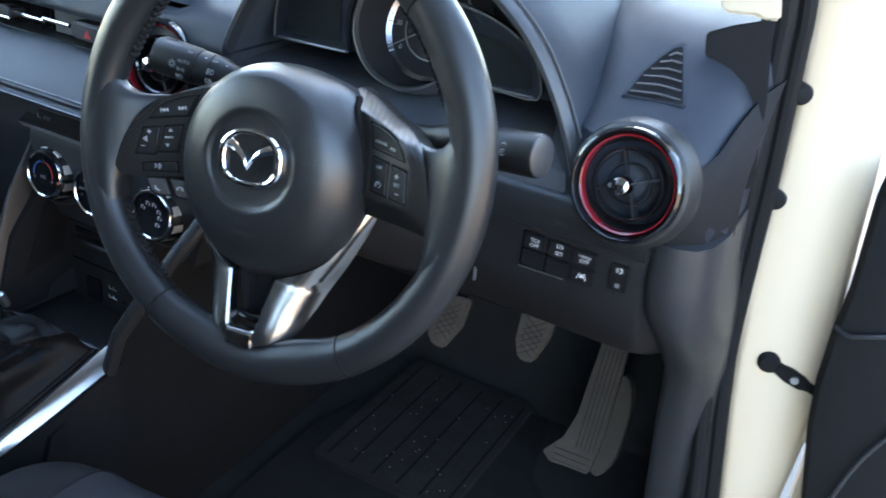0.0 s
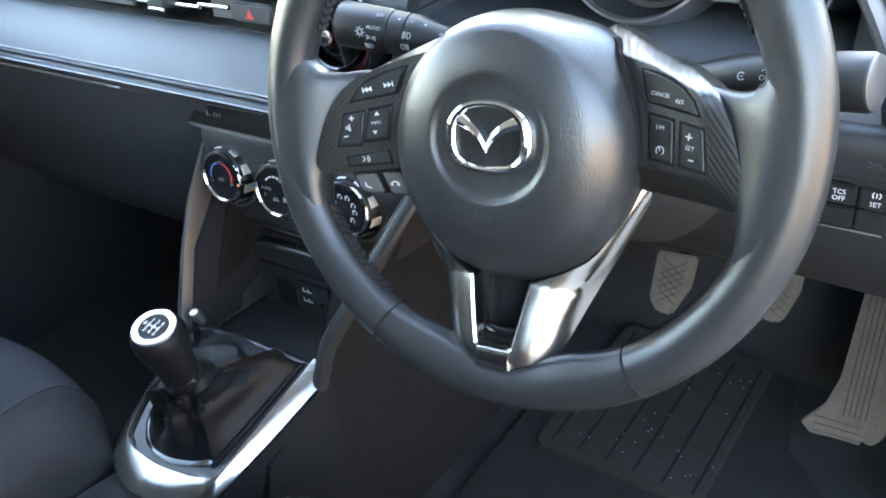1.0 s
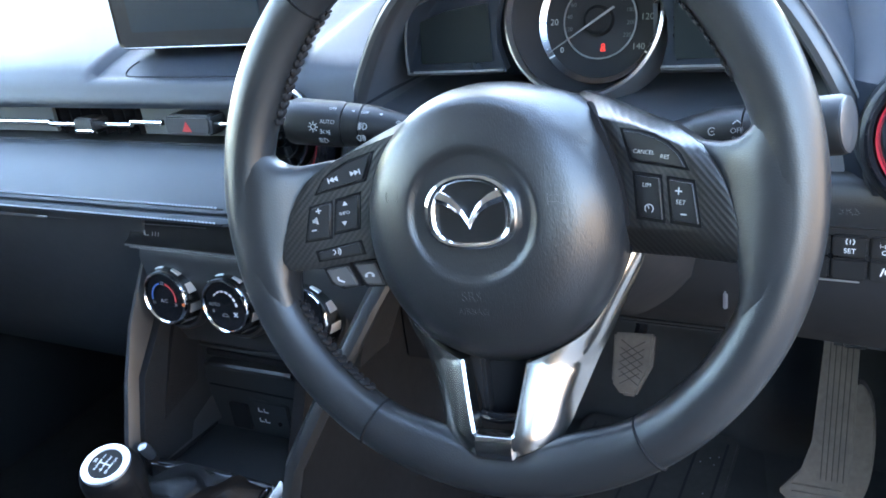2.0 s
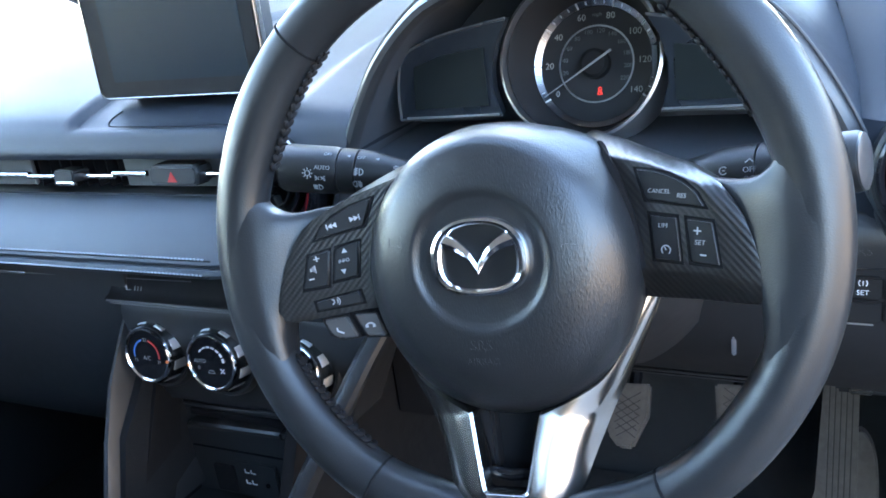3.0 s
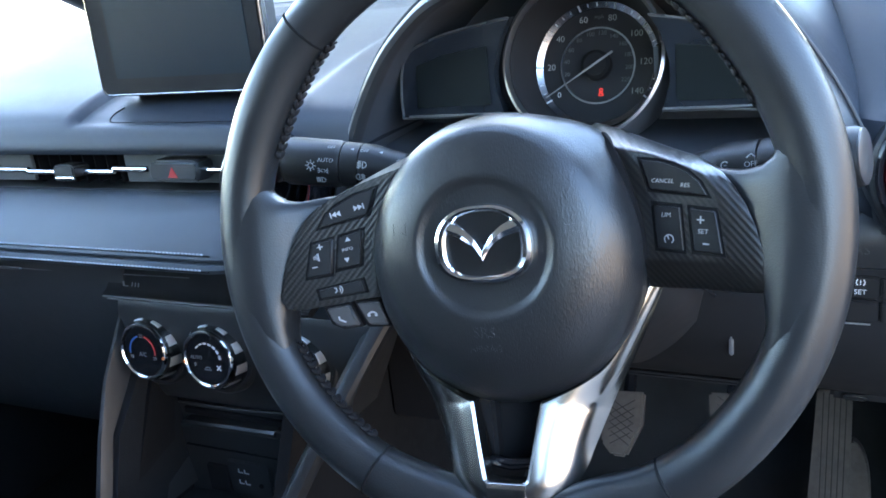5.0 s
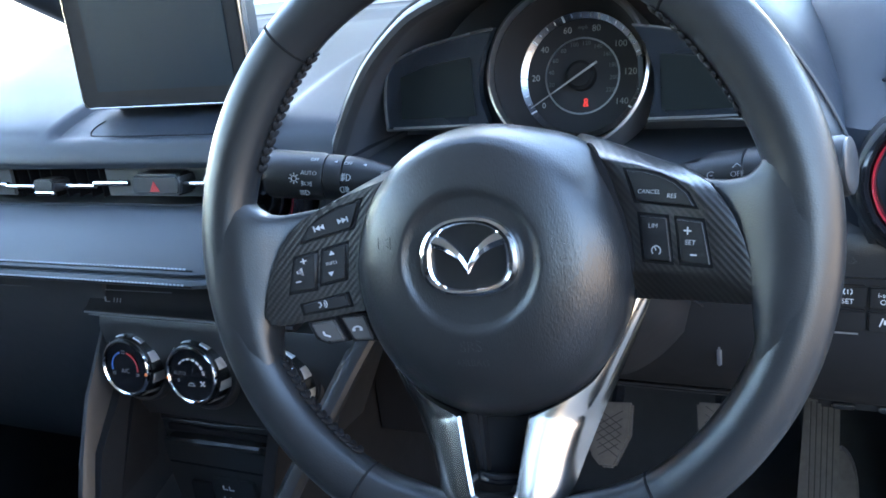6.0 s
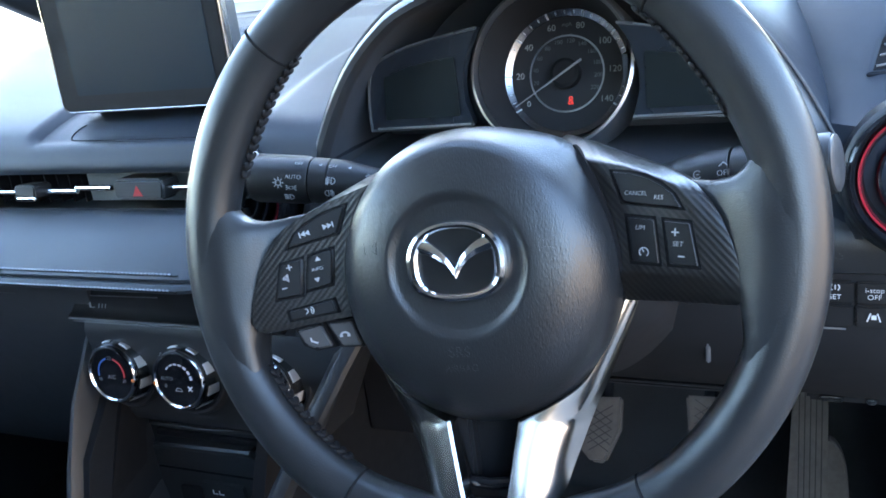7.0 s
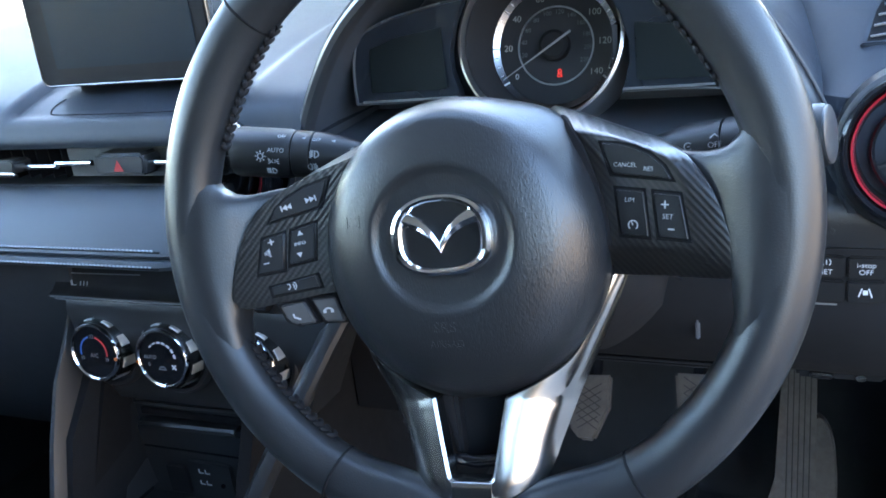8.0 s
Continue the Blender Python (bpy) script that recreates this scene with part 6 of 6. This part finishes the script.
button([(-0.1172, -0.0305), (-0.0895, -0.0252), (-0.0874, -0.0343), (-0.1159, -0.0375)], marks=[(joined([flat_loop([(-0.003, 0.002), (-0.0015, 0.002), (-0.001, -0.0005), (-0.003, -0.002)], 0.0007), flat_loop(arc(0.0018, -60, 60, 6), 0.0006), flat_loop(arc(0.0034, -60, 60, 6), 0.0006)]), -0.1041, -0.0316)], turn=8)
button([(-0.1147, -0.0425), (-0.0997, -0.0402), (-0.0931, -0.0550), (-0.1040, -0.0560), (-0.1105, -0.0525)], BUTTON_GREY, marks=[(flat_loop([(-0.0028, 0.0024), (-0.0020, -0.0005), (0.0026, -0.0024)], 0.0013), -0.1042, -0.0499)], top=-0.001)
button([(-0.0970, -0.0398), (-0.0820, -0.0393), (-0.0769, -0.0560), (-0.0899, -0.0553)], BUTTON_GREY, marks=[(joined([flat_loop(arc(0.0036, 160, 20, 8), 0.0014), box(0.0022, 0.0018, 0.0003, 0, (-0.0028, 0.0008, 0)), box(0.0022, 0.0018, 0.0003, 0, (0.0028, 0.0008, 0))]), -0.0867, -0.0493)], top=-0.001)

# lower silver spoke: two arms and a foot
FOOT = [(-0.1405, 0.002), (-0.1411, 0.0120), (-0.1420, 0.0134), (-0.1450, 0.0141), (-0.1480, 0.0142), (-0.1510, 0.0140), (-0.1535, 0.0135), (-0.1553, 0.0128), (-0.1567, 0.0112), (-0.1570, 0.004)]
def v_arm(s):
    """One arm: along the airbag cover to a corner, then down the inner edge to the foot; a bright chamfer inside, a rounded face, a steep outer flank."""
    edge = smooth_poly([(0.0805, -0.0330, -0.0225), (0.0742, -0.0500, -0.0180), (0.0645, -0.0665, -0.0133), (0.0545, -0.0800, -0.0075), (0.0400, -0.0893, -0.0022), (0.0208, -0.0980, 0.0030)], 4, False)
    edge += smooth_poly([(0.0206, -0.0986, 0.0032), (0.0167, -0.1194, 0.0080), (0.0132, -0.1370, 0.0118), (0.0118, -0.1406, 0.0127), (0.0090, -0.1418, 0.0133)], 4, False)
    rim_side = smooth_poly([(0.0880, -0.0330, -0.0290), (0.0803, -0.0520, -0.0290), (0.0725, -0.0686, -0.0285), (0.0653, -0.0835, -0.0270), (0.0590, -0.0955, -0.0245), (0.0547, -0.1051, -0.0212), (0.0468, -0.1235, -0.0150), (0.0392, -0.1410, -0.0050), (0.0280, -0.1505, 0.0040), (0.0113, -0.1567, 0.0100)], 4, False)
    rim_side.insert(21, rim_side[20].copy())
    rings = []
    for k, (a, b) in enumerate(zip(edge, rim_side)):
        f = k / (len(edge) - 1)
        turn = a.lerp(b, 0.60 + 0.10 * math.sin(math.pi * f))
        turn.z = a.z + (b.z - a.z) * (0.36 if f < 0.9 else 0.36 - 3.0 * (f - 0.9))
        flat = Vector((turn.x - a.x, turn.y - a.y, 0))
        flat.normalize()
        wide = (turn - a).length
        lip = a + flat * min(0.0009, 0.1 * wide)
        bulge = Vector((0, 0, 0.055 * wide))
        ring = [a - flat * 0.0012 + Vector((0, 0, -0.011)), a - flat * 0.0007 + Vector((0, 0, -0.0014)), lip, lip.lerp(turn, 0.25) + bulge * 0.8, lip.lerp(turn, 0.55) + bulge, lip.lerp(turn, 0.82) + bulge * 0.6, turn, turn.lerp(b, 0.45) + Vector((0, 0, 0.0012)), b, b + Vector((-0.004, 0.001, -0.008))]
        if f > 0.985:
            ring = [Vector((0.0113, y, z)) for y, z in FOOT]
        rings.append([Vector((s * p.x - 0.0012, p.y, p.z)) for p in ring])
    return loft(rings)


part("silver_spoke", v_arm(-1), SILVER, wheel, "satin silver lower spoke", sharp=24)
part("silver_spoke", v_arm(1), SILVER, wheel, "satin silver lower spoke", sharp=24)
foot = [[Vector((x - 0.0012, y, z)) for y, z in FOOT] for x in (-0.0113, -0.004, 0.004, 0.0113)]
part("spoke_foot", loft(foot), SILVER, wheel, "silver foot of the spoke", sharp=50)
part("spoke_fill", prism([(-0.030, -0.085), (0.028, -0.085), (0.0150, -0.144), (-0.0170, -0.144)], -0.030, -0.020, 0.002), MATTE, wheel)
part("spoke_cheek", prism([(-0.0245, -0.097), (-0.0135, -0.097), (-0.0125, -0.133), (-0.0155, -0.140)], -0.022, -0.010, 0.002), MATTE, wheel)
part("spoke_clip", tube([(-0.0145, -0.1340, -0.005), (-0.002, -0.1352, -0.003), (0.0105, -0.1345, -0.005)], 0.0038, 12), PIANO, wheel, "gloss black bar between the arms")
